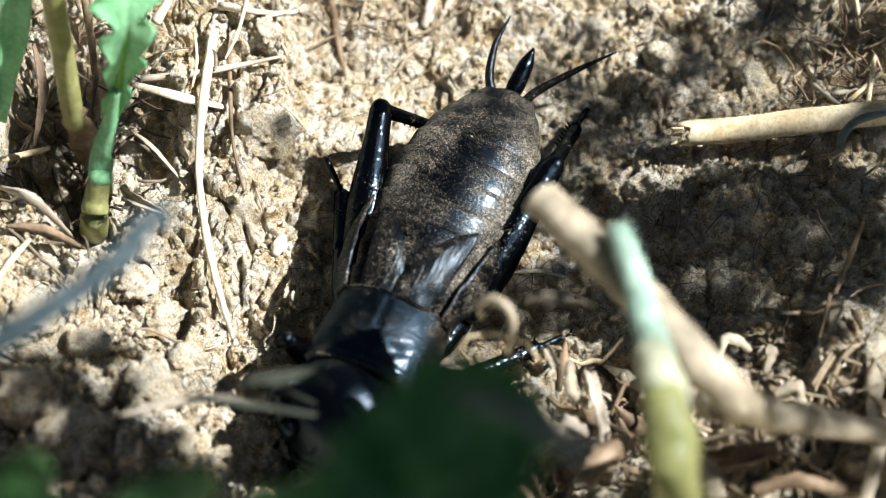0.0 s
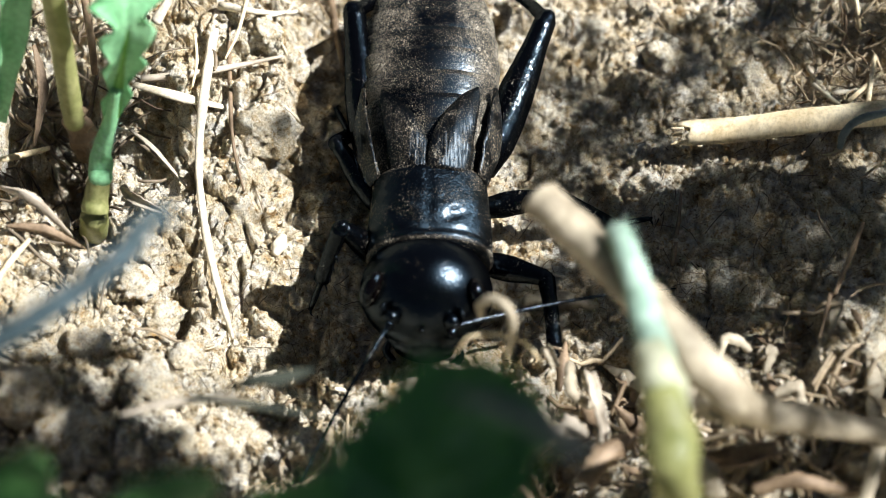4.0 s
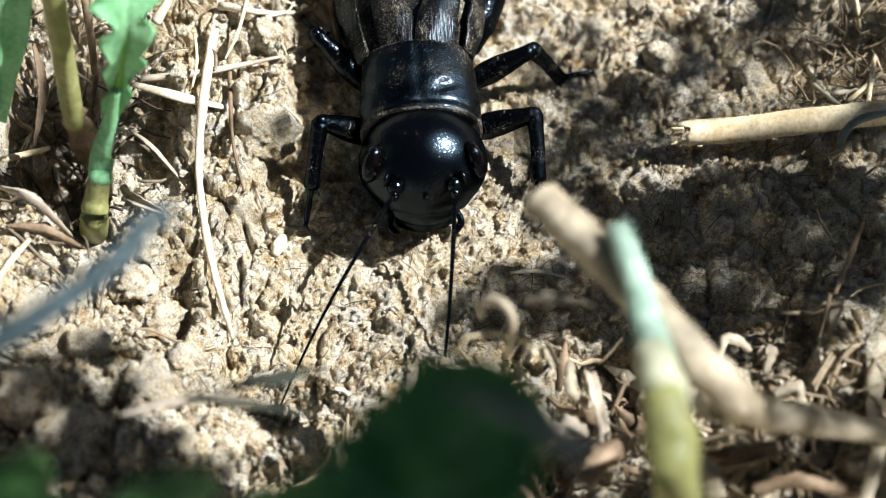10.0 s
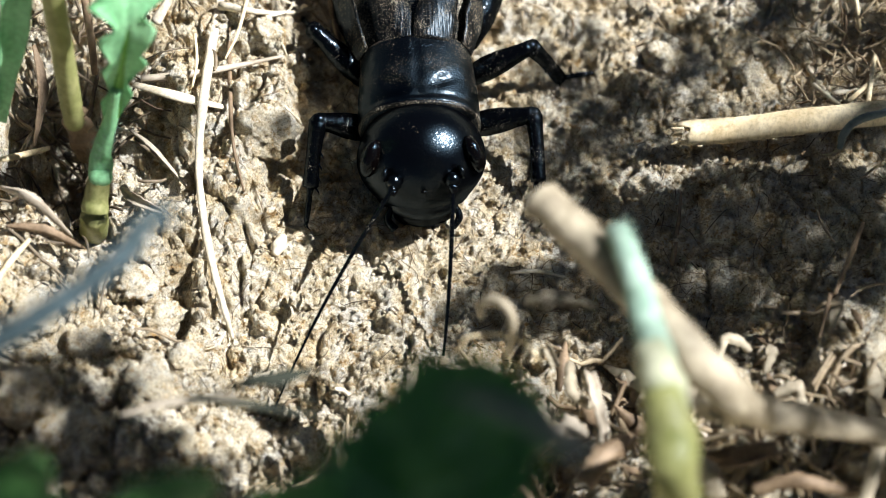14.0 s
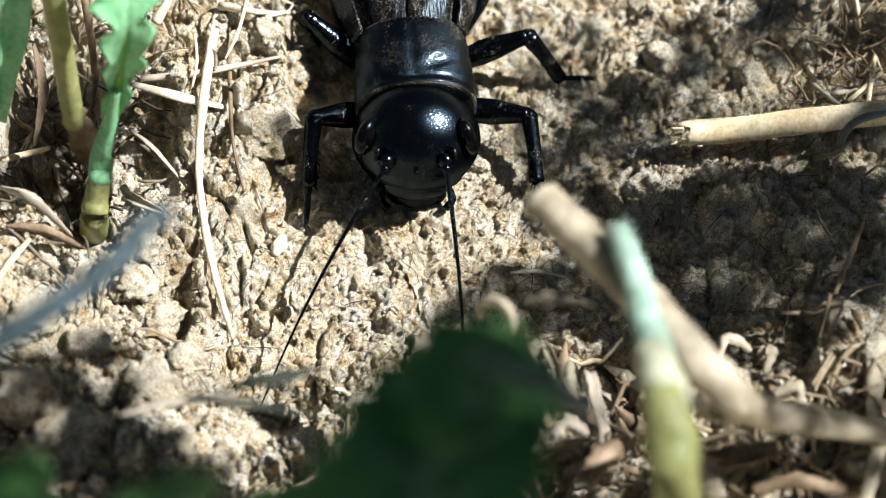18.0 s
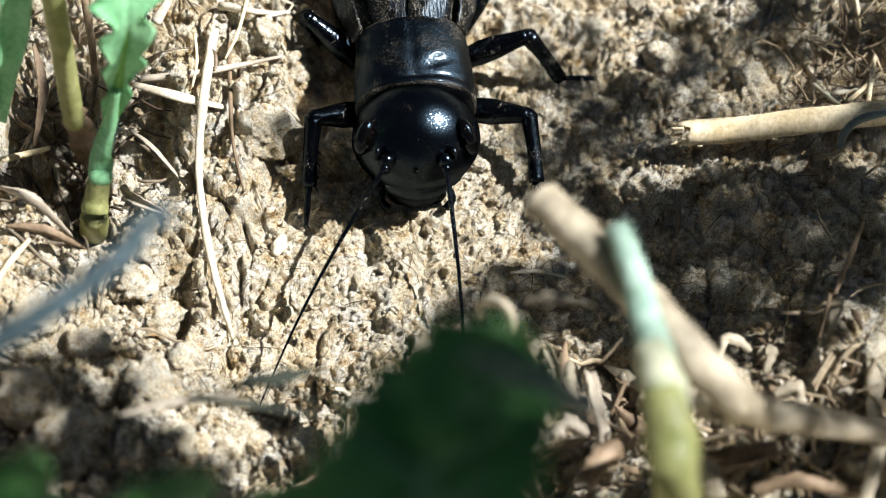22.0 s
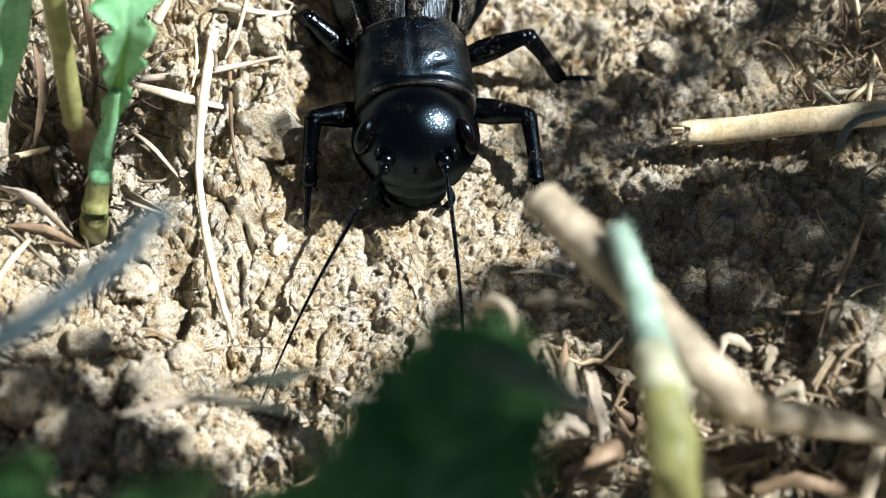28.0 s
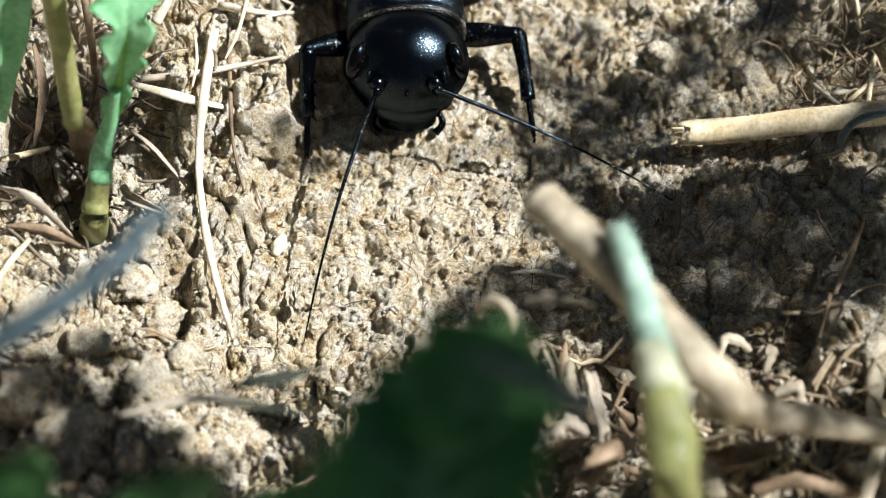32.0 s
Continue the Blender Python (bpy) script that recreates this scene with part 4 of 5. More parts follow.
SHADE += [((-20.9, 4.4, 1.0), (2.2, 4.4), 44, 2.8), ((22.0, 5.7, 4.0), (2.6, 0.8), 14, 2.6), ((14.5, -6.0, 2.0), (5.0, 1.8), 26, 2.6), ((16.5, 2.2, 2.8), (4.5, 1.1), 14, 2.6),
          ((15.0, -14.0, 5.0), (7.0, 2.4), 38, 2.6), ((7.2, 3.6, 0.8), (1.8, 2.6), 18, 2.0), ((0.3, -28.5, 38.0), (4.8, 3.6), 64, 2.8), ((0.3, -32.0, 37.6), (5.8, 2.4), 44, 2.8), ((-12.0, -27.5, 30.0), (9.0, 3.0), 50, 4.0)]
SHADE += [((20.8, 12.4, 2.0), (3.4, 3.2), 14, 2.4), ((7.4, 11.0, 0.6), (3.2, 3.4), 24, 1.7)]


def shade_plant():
    plant = empty("unseen_shade_plant", (220, 34, 0), "unseen tall green plant sunward, its leaves placed to shade the soil", "plant")
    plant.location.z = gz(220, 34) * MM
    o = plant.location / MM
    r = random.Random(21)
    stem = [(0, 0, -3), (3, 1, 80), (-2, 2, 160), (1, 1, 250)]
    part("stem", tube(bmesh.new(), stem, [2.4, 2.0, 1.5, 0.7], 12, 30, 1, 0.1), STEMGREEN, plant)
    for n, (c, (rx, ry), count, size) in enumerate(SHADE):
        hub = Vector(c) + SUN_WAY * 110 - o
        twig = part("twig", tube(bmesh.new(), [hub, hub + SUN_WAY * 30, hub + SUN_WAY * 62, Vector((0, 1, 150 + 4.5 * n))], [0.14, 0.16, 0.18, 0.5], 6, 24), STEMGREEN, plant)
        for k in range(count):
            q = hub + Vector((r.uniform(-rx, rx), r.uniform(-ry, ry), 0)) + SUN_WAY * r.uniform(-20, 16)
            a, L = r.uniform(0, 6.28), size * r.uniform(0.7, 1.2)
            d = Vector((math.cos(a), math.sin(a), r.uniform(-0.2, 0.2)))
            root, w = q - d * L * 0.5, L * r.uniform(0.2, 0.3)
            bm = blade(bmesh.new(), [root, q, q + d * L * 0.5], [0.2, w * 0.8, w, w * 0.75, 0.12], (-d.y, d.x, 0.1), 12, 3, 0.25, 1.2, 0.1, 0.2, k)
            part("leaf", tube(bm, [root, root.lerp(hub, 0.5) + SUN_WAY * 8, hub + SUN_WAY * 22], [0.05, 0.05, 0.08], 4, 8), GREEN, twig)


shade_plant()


# ---- the cricket ----
# its own space: the head points to -y, the back to +z; the origin lies under the neck
def oval(y, half, low, top, n=32, e=0.8, drop=0.0):
    zc, b = (low + top) / 2, (top - low) / 2
    ring = []
    for i in range(n):
        a = 2 * math.pi * i / n
        c, s = math.cos(a), math.sin(a)
        ring.append((half * math.copysign(abs(c) ** e, c), y + drop * (1 - s) * 0.5, zc + b * math.copysign(abs(s) ** e, s)))
    return ring


def in_metres(m):
    m = m.copy()
    m.translation = m.translation * MM
    return m


cricket = empty("cricket", (0, 0, 0), "black field cricket nymph dusted with pale soil", "cricket")
NECK = Vector((0, 0, 3.2))


def build_body():
    bm = bmesh.new()
    prof = np.array([(-0.15, 2.75, 0.9, 5.45), (0.0, 3.16, 0.7, 5.78), (0.25, 3.2, 0.7, 5.86), (0.5, 3.2, 0.7, 5.82), (1.4, 3.2, 0.75, 5.9), (2.6, 3.12, 0.8, 5.9), (3.7, 3.0, 0.9, 5.78), (4.3, 2.95, 1.0, 5.68), (4.45, 2.8, 1.1, 5.5)])
    rows = []
    for y in np.concatenate([[-0.15, -0.08], np.linspace(0.0, 4.3, 52), [4.38, 4.45]]):
        rows.append(oval(float(y), *(float(np.interp(y, prof[:, 0], prof[:, c])) for c in (1, 2, 3)), 120, 0.88))
    for v in [v for r in rings_to(bm, rows)[2:-2] for v in r]:
        x, y, z = v.co
        sink = 0.0
        if z > 3.6:
            sink = 0.07 * math.exp(-(x / 0.10) ** 2) * (0.5 < y < 3.9)
            for sd in (-1, 1):
                u, w = (x * sd - 1.35) * 0.9 + (y - 1.45) * 0.4, (y - 1.45) * 0.9 - (x * sd - 1.35) * 0.4
                sink += 0.16 * math.exp(-(u / 0.75) ** 2 - (w / 0.30) ** 2) - 0.06 * math.exp(-(u / 0.8) ** 2 - ((w - 0.62) / 0.28) ** 2)
            sink += 0.05 * math.exp(-((y - 0.62) / 0.14) ** 2)
        rough = 0.030 * noise.noise(v.co * 1.6) + 0.010 * noise.noise(v.co * 6.5) + 0.007 * noise.noise(v.co * 15)
        out = Vector((x, 0, z - 3.2)).normalized()
        v.co += out * rough - Vector((0, 0, sink))
    pron = part("pronotum", bm, SHELL, cricket, "glossy black neck shield with two dents and a middle groove")
    for name, y, h, top in (("front_rim", 0.10, 3.20, 5.84), ("rear_rim", 4.32, 2.94, 5.66)):
        bm = bmesh.new()
        rings_to(bm, [oval(y - 0.13, h - 0.03, 0.8, top - 0.03, 40, 0.88), oval(y - 0.05, h + 0.03, 0.7, top + 0.03, 40, 0.88), oval(y + 0.05, h + 0.03, 0.7, top + 0.03, 40, 0.88), oval(y + 0.13, h - 0.04, 0.8, top - 0.04, 40, 0.88)])
        part(name, bm, SHELL_RIM if y < 1 else SHELL_DUSTY, pron, "dusty golden-brown rim" if y < 1 else "thin dusty hind edge")
    part("thorax", ball(bmesh.new(), (0, 3.0, 2.4), (2.5, 3.6, 1.9)), SHELL_DUSTY, cricket)
    us = [0, 0.10, 0.20, 0.30, 0.40, 0.50, 0.60, 0.70, 0.79, 0.87, 0.94, 1.0]
    wide = lambda u: float(np.interp(u, [0, 0.2, 0.45, 0.65, 0.8, 0.92, 1.0], [2.75, 3.3, 3.72, 3.55, 3.0, 2.2, 1.45]))
    high = lambda u: float(np.interp(u, [0, 0.25, 0.5, 0.75, 0.9, 1.0], [5.3, 5.55, 5.5, 4.7, 3.7, 2.9]))
    low = lambda u: float(np.interp(u, [0, 0.5, 1.0], [0.7, 0.35, 0.9]))
    for k in range(11):
        a, b = us[k], us[k + 1]
        bm = bmesh.new()
        y0, y1 = 4.3 + a * 15.0, 4.3 + b * 15.0
        rows = []
        for f, g in ((-0.25, 0.94), (0.0, 0.975), (0.35, 0.992), (0.8, 1.012), (1.0, 1.018), (1.05, 1.0), (1.06, 0.93)):
            u = max(a + (b - a) * f, 0)
            rows.append(oval(y0 + (y1 - y0) * f, wide(u) * g, low(u) + 0.1 * (1 - g), low(u) + (high(u) - low(u)) * g, 40, 0.86, 0.5))
        rings_to(bm, rows)
        part("tergite", bm, SHELL_DUSTY, cricket, "dusty black ring of the hind body" if k == 0 else "")
    part("tail_plate", ball(bmesh.new(), (0, 19.2, 1.9), (1.25, 0.75, 0.9)), SHELL_DUSTY, cricket)
    for s in (-1, 1):
        pts = [(s * 0.8, 19.2, 2.2), (s * 1.4, 20.2, 2.6), (s * (1.7 if s < 0 else 2.9), 21.8, 3.2), (s * (1.5 if s < 0 else 4.6), 23.4, 3.8)]
        c = part("cercus", tube(bmesh.new(), pts, [0.3, 0.25, 0.17, 0.04], 8, 18), CERCUS, cricket, "long tapered black tail feeler")
        part("hairs", hairs(bmesh.new(), pts, 0.2, 160, 0.35, 0.01, 6), SHELL_LEG, c)
    part("ovipositor", tube(bmesh.new(), [(0, 19.3, 1.9), (0.1, 20.3, 2.2), (0.2, 21.5, 2.7), (0.25, 22.4, 3.0)], [0.36, 0.5, 0.42, 0.08], 10, 14, 0.8), SHELL_LEG, cricket)
    # wing pads: two on the back, two along the flanks
    for s, lift, mat_ in ((-1, -0.2, PAD), (1, 0.05, PAD)):
        part("wing_pad", blade(bmesh.new(), [(s * 1.05, 4.1, 5.55 + lift), (s * 1.2, 5.4, 5.85 + lift), (s * 1.55, 6.9, 5.92 + lift), (s * 2.15, 8.5, 5.62 + lift), (s * 2.5, 9.2, 5.4 + lift)], [1.15, 1.15, 0.95, 0.5, 0.06],
                               (1, 0.25 * s, -0.22 * s), 22, 6, 0, 1, -0.34, 0.16, 3 + s, 0.02), mat_, cricket, "short black wing pad")
        part("wing_pad", blade(bmesh.new(), [(s * 2.75, 4.2, 4.4), (s * 3.25, 6.0, 4.45), (s * 3.5, 7.8, 4.5), (s * 3.45, 9.6, 4.8)], [0.55, 0.9, 0.75, 0.1], (s * 0.45, 0, -1), 18, 5, 0, 1, -0.15, 0.16, 8 + s, 0.02), PAD_SIDE, cricket, "short dusty side wing pad")


build_body()
head_bend = lambda v: Vector((v.x * (1 - 0.30 * max(-v.z, 0) ** 1.4), v.y * (1.0 - 0.08 * max(-v.z, 0)), v.z))


def build_head():
    bm = ball(bmesh.new(), (0, -1.8, 0.0), (3.38, 2.95, 3.2), Euler((radians(-12), 0, 0)).to_matrix(), 40, 28, head_bend)
    h = part("head", bm, SHELL_HEAD, cricket, "large round glossy black head")
    for s in (-1, 1):
        part("eye", ball(bmesh.new(), (s * 2.62, -2.70, 1.75), (0.52, 0.72, 1.05), Euler((radians(-38), 0, radians(s * 30))).to_matrix(), 20, 14), EYE, h, "glossy oval compound eye")
        part("antenna_socket", ball(bmesh.new(), (s * 1.5, -4.15, 1.65), (0.44, 0.40, 0.50), None, 14, 10), SHELL_HEAD, h)
        part("mandible", ball(bmesh.new(), (s * 0.8, -3.3, -2.75), (0.8, 0.6, 0.85), None, 14, 10), MOUTH, h)
        part("palp", tube(bmesh.new(), [(s * 1.5, -3.0, -2.2), (s * 1.9, -3.7, -2.7), (s * 1.5, -4.2, -3.0)], [0.16, 0.2, 0.22], 8, 10), SHELL_LEG, h)
        part("cheek", ball(bmesh.new(), (s * 1.8, -2.4, -1.5), (0.75, 1.1, 1.2), None, 14, 10), MOUTH, h)
    part("labrum", ball(bmesh.new(), (0, -4.05, -1.95), (1.2, 0.42, 0.9), None, 18, 12), MOUTH, h, "brownish upper lip")
    part("face_plate", ball(bmesh.new(), (0, -4.1, -0.7), (1.75, 0.75, 1.0), None, 22, 14), SHELL_HEAD, h)
    for s in (-1, 1):
        part("scape", ball(bmesh.new(), (s * 1.54, -4.55, 1.55), (0.22, 0.36, 0.22), None, 14, 10), EYE, h, "shiny black first antenna joint")
        part("brow", ball(bmesh.new(), (s * 1.95, -3.88, 2.0), (0.16, 0.34, 0.40), Euler((radians(-30), 0, radians(s * 25))).to_matrix(), 14, 10), SHELL_HEAD, h)
    part("ocellus", ball(bmesh.new(), (0, -4.62, 1.35), (0.14, 0.1, 0.12), None, 10, 8), MOUTH, h)
    return h


head = build_head()
ANT = {-1: Vector((-1.52, -4.42, 1.7)), 1: Vector((1.52, -4.42, 1.7))}
ANT_LEN = 14.0


def build_antenna(s):
    """Beaded whip along its own +x."""
    bm = bmesh.new()
    n = 110
    rings = []
    for k in range(n + 1):
        u = k / n
        r = (0.10 * (1 - u) + 0.04) * (1.12 if k % 2 else 0.9) + (0.12 if k < 3 else 0)
        x, z, y = u * ANT_LEN, -1.0 * math.sin(u * 2.4) * -0.35, 0.30 * s * math.sin(u * 3.0)
        rings.append([(x, y + r * math.cos(a), z + r * math.sin(a)) for a in [2 * math.pi * i / 7 for i in range(7)]])
    rings_to(bm, rings)
    ob = part("antenna", bm, ANTENNA, head, "long thin beaded black antenna")
    ob.location = ANT[s] * MM
    return ob


antenna = {s: build_antenna(s) for s in (-1, 1)}

LEG = {"fore": (3.9, 5.6), "mid": (4.2, 4.0), "hind": (9.0, 8.0)}
HIP = {"fore": (2.3, 0.9, 1.9), "mid": (2.5, 4.0, 1.8), "hind": (2.9, 6.4, 2.2)}


def build_leg(kind, s):
    a, b = LEG[kind]
    thick = {"fore": 0.70, "mid": 0.66, "hind": 1.08}[kind]
    bm = bmesh.new()
    prof = [0.5, 0.85, 1.0, 1.0, 0.85, 0.7, 0.62] if kind != "hind" else [0.6, 0.95, 1.0, 0.92, 0.76, 0.6, 0.56]
    tube(bm, [(-0.3, 0, 0), (a * 0.5, 0, 0.1 if kind == "hind" else 0.05), (a, 0, 0)], [thick * p for p in prof], 14, 22, 1.0, 0.04, s + 2)
    ball(bm, (a, 0, 0), (thick * 0.62, thick * 0.55, thick * 0.62) if kind != "hind" else (0.62, 0.5, 0.62), None, 12, 8)
    f = part(kind + "_leg", bm, SHELL_LEG, cricket, "black jointed leg" if kind != "hind" else "thick black jumping leg")
    t = bmesh.new()
    tl = b * 0.64 if kind != "mid" else b
    r = 0.43 if kind != "hind" else 0.38
    tube(t, [(0, 0, 0), (tl * 0.5, 0, 0.06), (tl, 0, 0)], [r * 1.15, r * 0.95, r * 0.9, r], 10, 14)
    for k in range(4 if kind != "hind" else 7):
        x = tl * (0.45 + 0.55 * k / (3 if kind != "hind" else 6))
        for q in (-1, 1):
            tube(t, [(x, q * r * 0.6, -0.1), (x + 0.16, q * (r + 0.08), -0.16), (x + 0.32, q * (r + 0.14), -0.2)], [0.07, 0.045, 0.012], 5, 5)
    tip = Vector((b, 0, 0)) if kind != "mid" else Vector((tl + 1.1, 0, 1.7))
    tube(t, [(tl, 0, 0), Vector((tl, 0, 0)).lerp(tip, 0.45), tip], [0.2, 0.15, 0.17, 0.12], 8, 10)
    for q in (-1, 1):
        tube(t, [tip, tip + Vector((0.22, q * 0.16, 0.0)), tip + Vector((0.38, q * 0.2, -0.18))], [0.07, 0.05, 0.015], 5, 6)
    return f, part("shin", t, SHELL_LEG, f)


legs = {(k, s): build_leg(k, s) for k in LEG for s in (-1, 1)}


# ---- what moves ----
def aim(at, way, up):
    """A pose whose +x runs along way and whose +z leans to up."""
    x = Vector(way).normalized()
    z = (Vector(up) - x * Vector(up).dot(x)).normalized()
    m = Matrix((x, z.cross(x), z)).transposed().to_4x4()
    m.translation = Vector(at)
    return m


def bent(hip, foot, a, b, pole):
    """Where the knee stands between hip and foot."""
    d = foot - hip
    n = min(max(d.length, abs(a - b) + 0.1), a + b - 0.05)
    u = d.normalized()
    along = (a * a - b * b + n * n) / (2 * n)
    p = (pole - u * pole.dot(u)).normalized()
    return hip + u * along + p * math.sqrt(max(a * a - along * along, 0.01))


TOP = 5.8
# seconds; the neck shield's front edge on top (x, y, z); turn and nod in degrees
BODY = [
    (0.0, (-4.03, -9.73, 6.00), -23, 0), (0.6, (-4.03, -9.73, 6.00), -23, 0), (0.7, (-4.01, -9.61, 6.00), -22, 0), (0.8, (-3.53, -8.87, 6.00), -18, 0), (0.9, (-2.59, -7.25, 6.00), -12, 0),
    (1.0, (-1.50, -4.15, 6.00), -6, 0), (1.1, (-0.90, -3.11, 6.00), -2, 0), (1.2, (-0.68, -2.72, 6.00), 0, 0), (1.4, (-0.68, -2.62, 6.00), 0, 0), (7.8, (-0.68, -2.59, 6.00), 0, 0), (7.9, (-0.73, -2.13, 6.00), 0, 0),
    (8.0, (-0.10, -1.30, 6.00), -1, 0), (8.1, (-0.50, 0.60, 6.00), 0, 0), (8.2, (-0.95, 2.45, 6.00), 1, 0), (8.3, (-1.22, 4.20, 6.00), 2, 0), (8.4, (-1.22, 4.62, 6.00), 3, 0), (8.6, (-1.16, 4.89, 6.00), 3, 0),
    (9.0, (-1.13, 5.03, 6.00), 3, 0), (13.0, (-1.22, 5.38, 6.00), 3, 0), (14.5, (-1.25, 5.45, 6.00), 3, 0), (16.5, (-1.43, 6.37, 6.00), 4, 0), (19.0, (-1.43, 6.61, 6.00), 4, 0), (30.5, (-1.46, 6.61, 6.00), 4, 0),
    (30.6, (-1.46, 6.72, 6.00), 4, 0), (30.7, (-1.50, 7.78, 6.00), 4, 0), (30.8, (-1.45, 9.40, 6.00), 3, 0), (30.9, (-1.73, 10.49, 6.00), 4, 0), (31.0, (-1.85, 11.11, 6.00), 4, 0), (31.1, (-1.94, 11.30, 6.00), 4, 0), (32.0, (-1.97, 11.37, 6.00), 4, 0)]
# where each foot stands: seconds and place; it swings between two places
FEET = {
    ("fore", 1): [(0.0, (6.61, -5.28, 0.50)), (0.8, (6.61, -5.28, 0.50)), (1.0, (5.90, -8.30, 0.40)), (7.9, (5.90, -8.30, 0.40)), (8.05, (6.40, -4.00, 1.50)), (8.2, (5.20, 1.60, 0.30)), (30.8, (5.20, 1.60, 0.30)), (31.0, (4.92, 6.84, 0.30)), (32.0, (4.92, 6.84, 0.30))],
    ("fore", -1): [(0.0, (-8.35, -5.85, 0.60)), (0.7, (-8.35, -5.85, 0.60)), (1.0, (-6.83, -3.74, 0.40)), (7.8, (-6.83, -3.74, 0.40)), (8.0, (-7.44, -1.90, 1.00)), (8.2, (-7.22, 1.39, 0.40)), (30.5, (-7.22, 1.39, 0.40)), (30.7, (-7.69, 1.17, 1.00)), (31.0, (-7.32, 5.70, 0.40)), (32.0, (-7.32, 5.70, 0.40))],
    ("mid", 1): [(0.0, (3.40, 0.20, 0.50)), (0.8, (3.40, 0.20, 0.50)), (1.0, (8.96, 1.06, 0.60)), (8.0, (8.81, 1.24, 0.60)), (8.12, (7.71, 5.49, 1.40)), (8.25, (6.39, 10.68, 0.30)), (30.6, (6.39, 10.68, 0.30)), (30.9, (7.85, 18.16, 0.50)), (32.0, (7.85, 18.16, 0.50))],
    ("mid", -1): [(0.0, (-5.38, 4.63, 0.50)), (0.7, (-5.38, 4.63, 0.50)), (1.0, (-5.00, 6.79, 0.50)), (7.8, (-5.00, 6.79, 0.50)), (8.2, (-6.70, 13.00, 0.80)), (30.5, (-6.70, 13.00, 0.80)), (30.9, (-8.36, 16.51, 0.60)), (32.0, (-8.36, 16.51, 0.60))],
    ("hind", 1): [(0.0, (7.73, 8.32, 0.50)), (0.7, (7.73, 8.32, 0.50)), (1.0, (7.44, 15.10, 0.40)), (1.2, (3.84, 16.66, 0.40)), (7.9, (3.84, 16.66, 0.40)), (8.3, (4.83, 27.71, 0.40)), (30.6, (4.84, 28.14, 0.40)), (31.0, (4.94, 33.38, 0.40)), (32.0, (4.94, 33.38, 0.40))],
    ("hind", -1): [(0.0, (0.18, 7.03, 0.40)), (0.7, (0.18, 7.03, 0.40)), (1.1, (-1.39, 16.71, 0.60)), (7.9, (-1.39, 16.71, 0.60)), (8.3, (-4.76, 27.54, 0.60)), (30.6, (-4.76, 27.97, 0.60)), (31.0, (-4.86, 33.20, 0.60)), (32.0, (-4.86, 33.20, 0.60))]}
# the hind knees, in the cricket's own space
KNEES = {1: [(0.0, (4.3, 15.5, 4.6)), (0.7, (4.3, 15.5, 4.6)), (1.1, (6.2, 14.6, 4.0)), (32.0, (6.2, 14.6, 4.0))],
         -1: [(0.0, (-5.7, 16.1, 4.6)), (0.7, (-5.7, 16.1, 4.6)), (1.1, (-4.1, 15.1, 4.0)), (32.0, (-4.1, 15.1, 4.0))]}
# where the antennae point to
TIPS = {
    -1: [(0.0, (-8.52, -12.20, 1.00)), (0.7, (-8.52, -12.20, 1.00)), (1.0, (-6.28, -12.20, 1.00)), (1.2, (-5.15, -12.30, 4.00)), (7.8, (-5.15, -12.30, 4.00)), (8.0, (-7.98, -11.58, 1.00)), (8.2, (-6.34, -10.77, 0.60)), (8.4, (-7.27, -8.46, 0.40)), (9.0, (-7.34, -8.14, 0.40)), (14.5, (-7.57, -7.88, 0.40)),
         (16.5, (-7.88, -7.18, 0.40)), (19.0, (-8.12, -7.11, 0.40)), (30.5, (-8.12, -7.11, 0.40)), (30.7, (-7.61, -4.83, 1.50)), (30.8, (-9.60, -0.50, 1.00)), (30.9, (-8.40, -2.20, 1.00)), (31.0, (-6.52, -4.34, 0.60)), (31.2, (-7.03, -5.88, 0.40)), (32.0, (-7.03, -5.88, 0.40))],
    1: [(0.0, (0.44, -14.03, 1.00)), (0.7, (0.44, -14.03, 1.00)), (1.0, (6.18, -6.78, 1.50)), (1.2, (8.30, -4.60, 2.40)), (7.8, (8.30, -4.60, 2.40)), (8.0, (10.24, -7.44, 4.00)), (8.2, (3.32, -7.16, 1.00)), (8.4, (0.00, -5.55, 0.40)), (9.0, (-0.06, -5.55, 0.40)), (14.5, (-0.17, -5.55, 0.40)),
        (16.5, (0.64, -5.55, 0.40)), (19.0, (0.75, -5.71, 0.40)), (30.5, (0.75, -5.71, 0.40)), (30.7, (6.00, 1.00, 1.50)), (30.8, (11.00, 8.30, 1.50)), (31.0, (8.86, 3.26, 1.00)), (31.1, (11.09, 2.84, 1.00)), (32.0, (11.23, 2.63, 1.00))]}


def between(rows, t):
    """The place at t, easing from row to row."""
    for (t0, *a), (t1, *b) in zip(rows, rows[1:]):
        if t <= t1:
            f = (t - t0) / (t1 - t0) if t1 > t0 else 1
            return [Vector(p).lerp(Vector(q), f) if isinstance(p, tuple) else p + (q - p) * f for p, q in zip(a, b)]
    return [Vector(p) if isinstance(p, tuple) else p for p in rows[-1][1:]]


def body_pose(t):
    at, turn, nod = between(BODY, t)
    r = Euler((radians(nod), 0, radians(turn))).to_matrix().to_4x4()
    return Matrix.Translation(at) @ r @ Matrix.Translation((0, -0.2, -TOP))


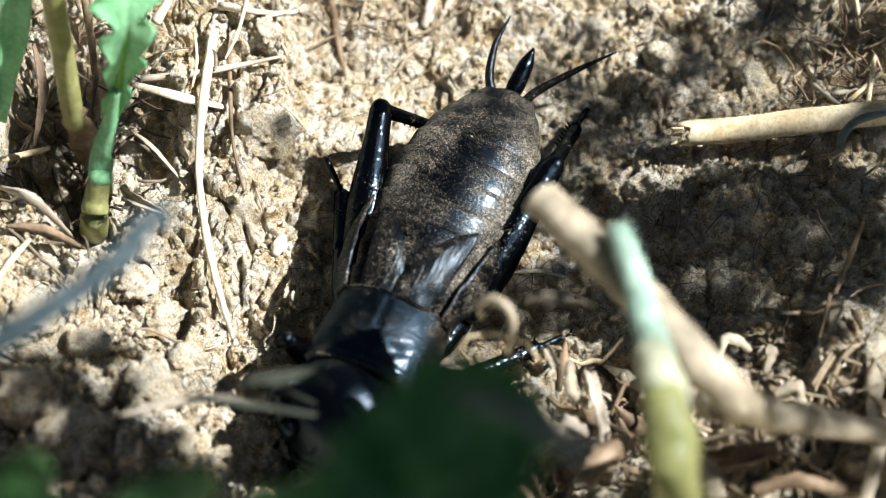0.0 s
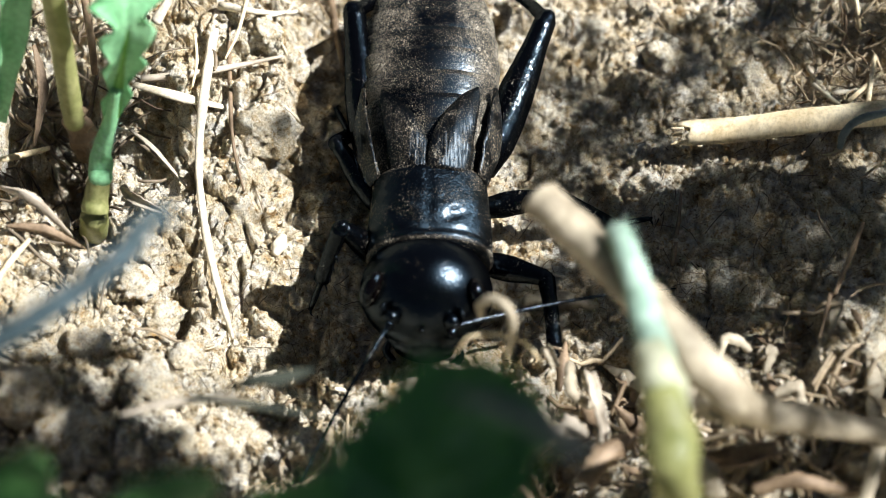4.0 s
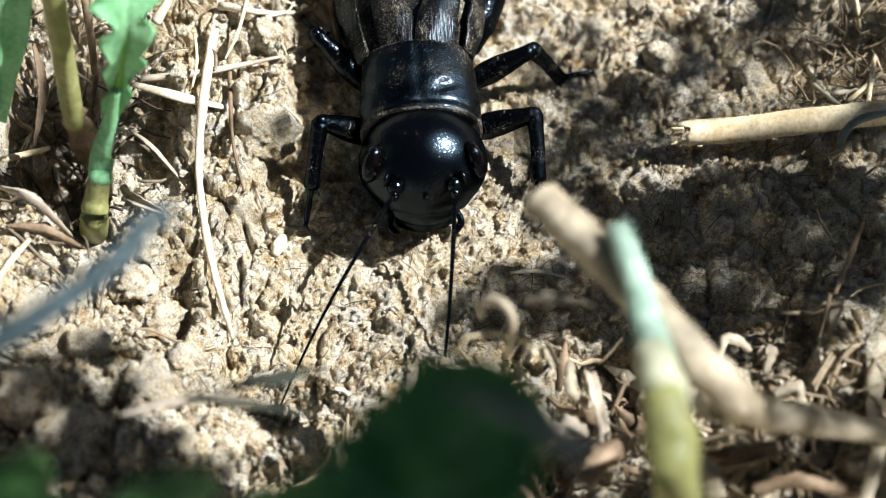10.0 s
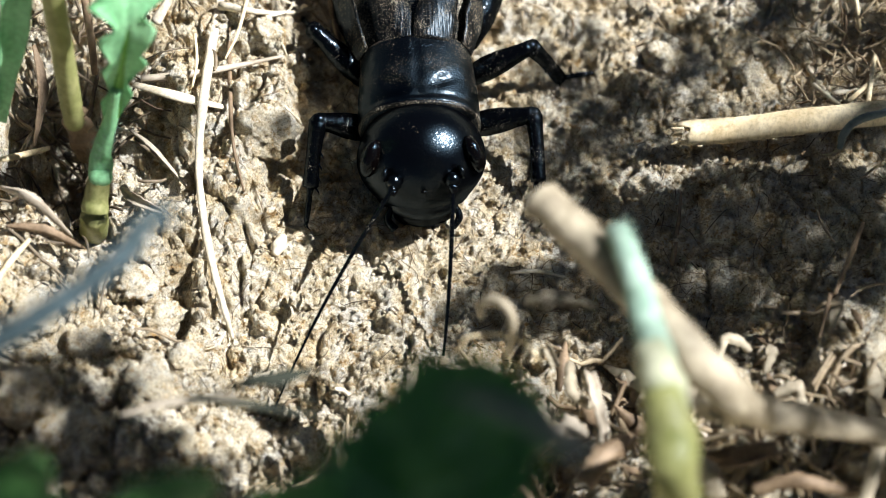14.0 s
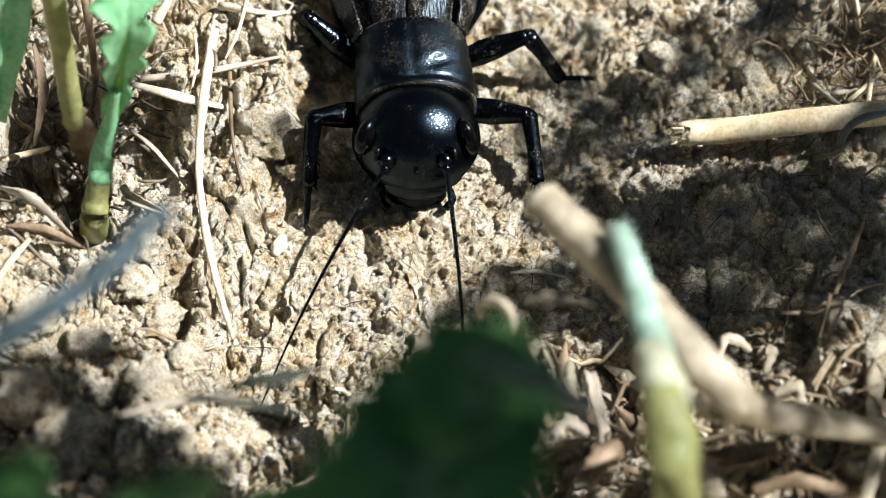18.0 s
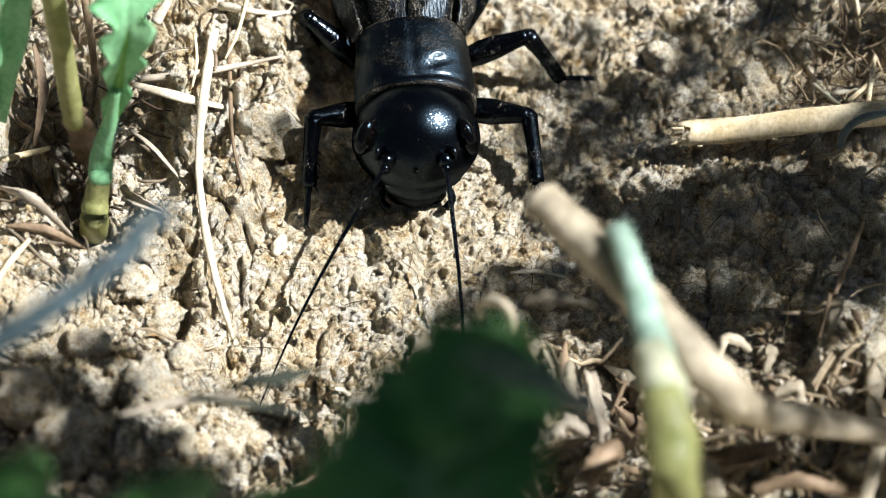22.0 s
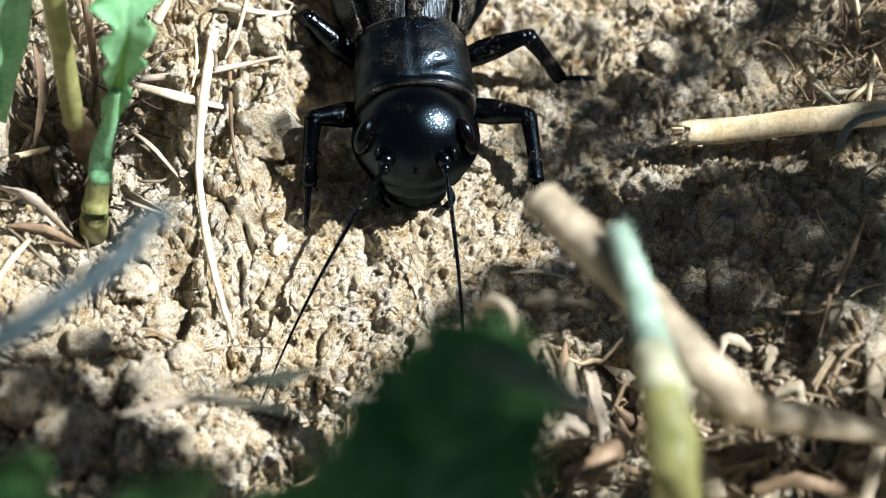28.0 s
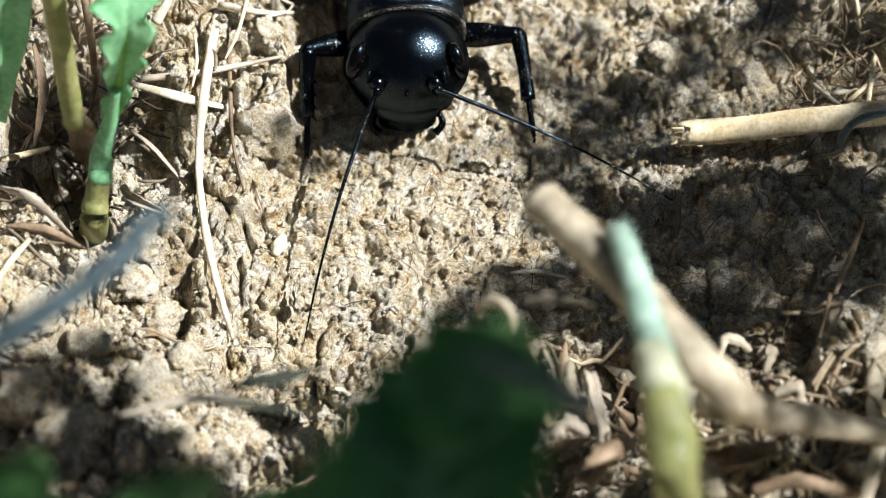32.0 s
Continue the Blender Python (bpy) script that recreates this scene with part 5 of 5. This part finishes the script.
# seconds and the head's turn on the neck in degrees
HEAD = [(0.0, -5), (7.8, -5), (8.4, 0), (14.5, 0), (16.5, -3.5), (32.0, -3.5)]


def head_pose(t):
    return Matrix.Translation(NECK) @ Euler((0, 0, radians(between(HEAD, t)[0]))).to_matrix().to_4x4()


def motions():
    times = sorted({round(x, 2) for rows in (BODY, *FEET.values(), *TIPS.values()) for x in [r[0] for r in rows]})
    walk(cricket, [(t, in_metres(body_pose(t))) for t in times])
    walk(head, [(t, in_metres(head_pose(t))) for t in times])
    for (kind, s), (leg, shin) in legs.items():
        a, b = LEG[kind]
        hip = Vector((HIP[kind][0] * s, *HIP[kind][1:]))
        upper, lower = [], []
        for t in times:
            inv = body_pose(t).inverted()
            foot = inv @ between(FEET[(kind, s)], t)[0]
            pole = Vector(({"fore": 0.9, "mid": 0.6, "hind": 0.5}[kind] * s, {"fore": -0.1, "mid": 0.1, "hind": 0.6}[kind], {"fore": 0.9, "mid": 1.0, "hind": 0.55}[kind]))
            if (kind, s) == ("fore", 1):
                pole = Vector((0.7, 0.5, 0.5))
            if kind == "hind":
                knee = hip + (between(KNEES[s], t)[0] - hip).normalized() * a
            else:
                knee = bent(hip, foot, a, b, pole)
            mf = aim(hip, knee - hip, Vector((-0.8 * s, 0, 0.8)) if kind == "fore" else pole)
            mt = aim(knee, foot - knee, knee - hip if kind == "fore" else pole)
            upper.append((t, in_metres(mf)))
            lower.append((t, in_metres(mf.inverted() @ mt)))
        walk(leg, upper)
        walk(shin, lower)
    for s in (-1, 1):
        rows = []
        for t in times:
            tip = (body_pose(t) @ head_pose(t)).inverted() @ between(TIPS[s], t)[0]
            rows.append((t, in_metres(aim(ANT[s], tip - ANT[s], (0, 0.3, 1)))))
        walk(antenna[s], rows)
    o = dark_leaf.location.copy()
    low = Matrix.Translation(o) @ pose(-0.0004, -0.00105, -0.0006)
    up = Matrix.Translation(o)
    walk(dark_leaf, [(0.0, low), (14.5, low), (16.5, up), (32.0, up)])


motions()
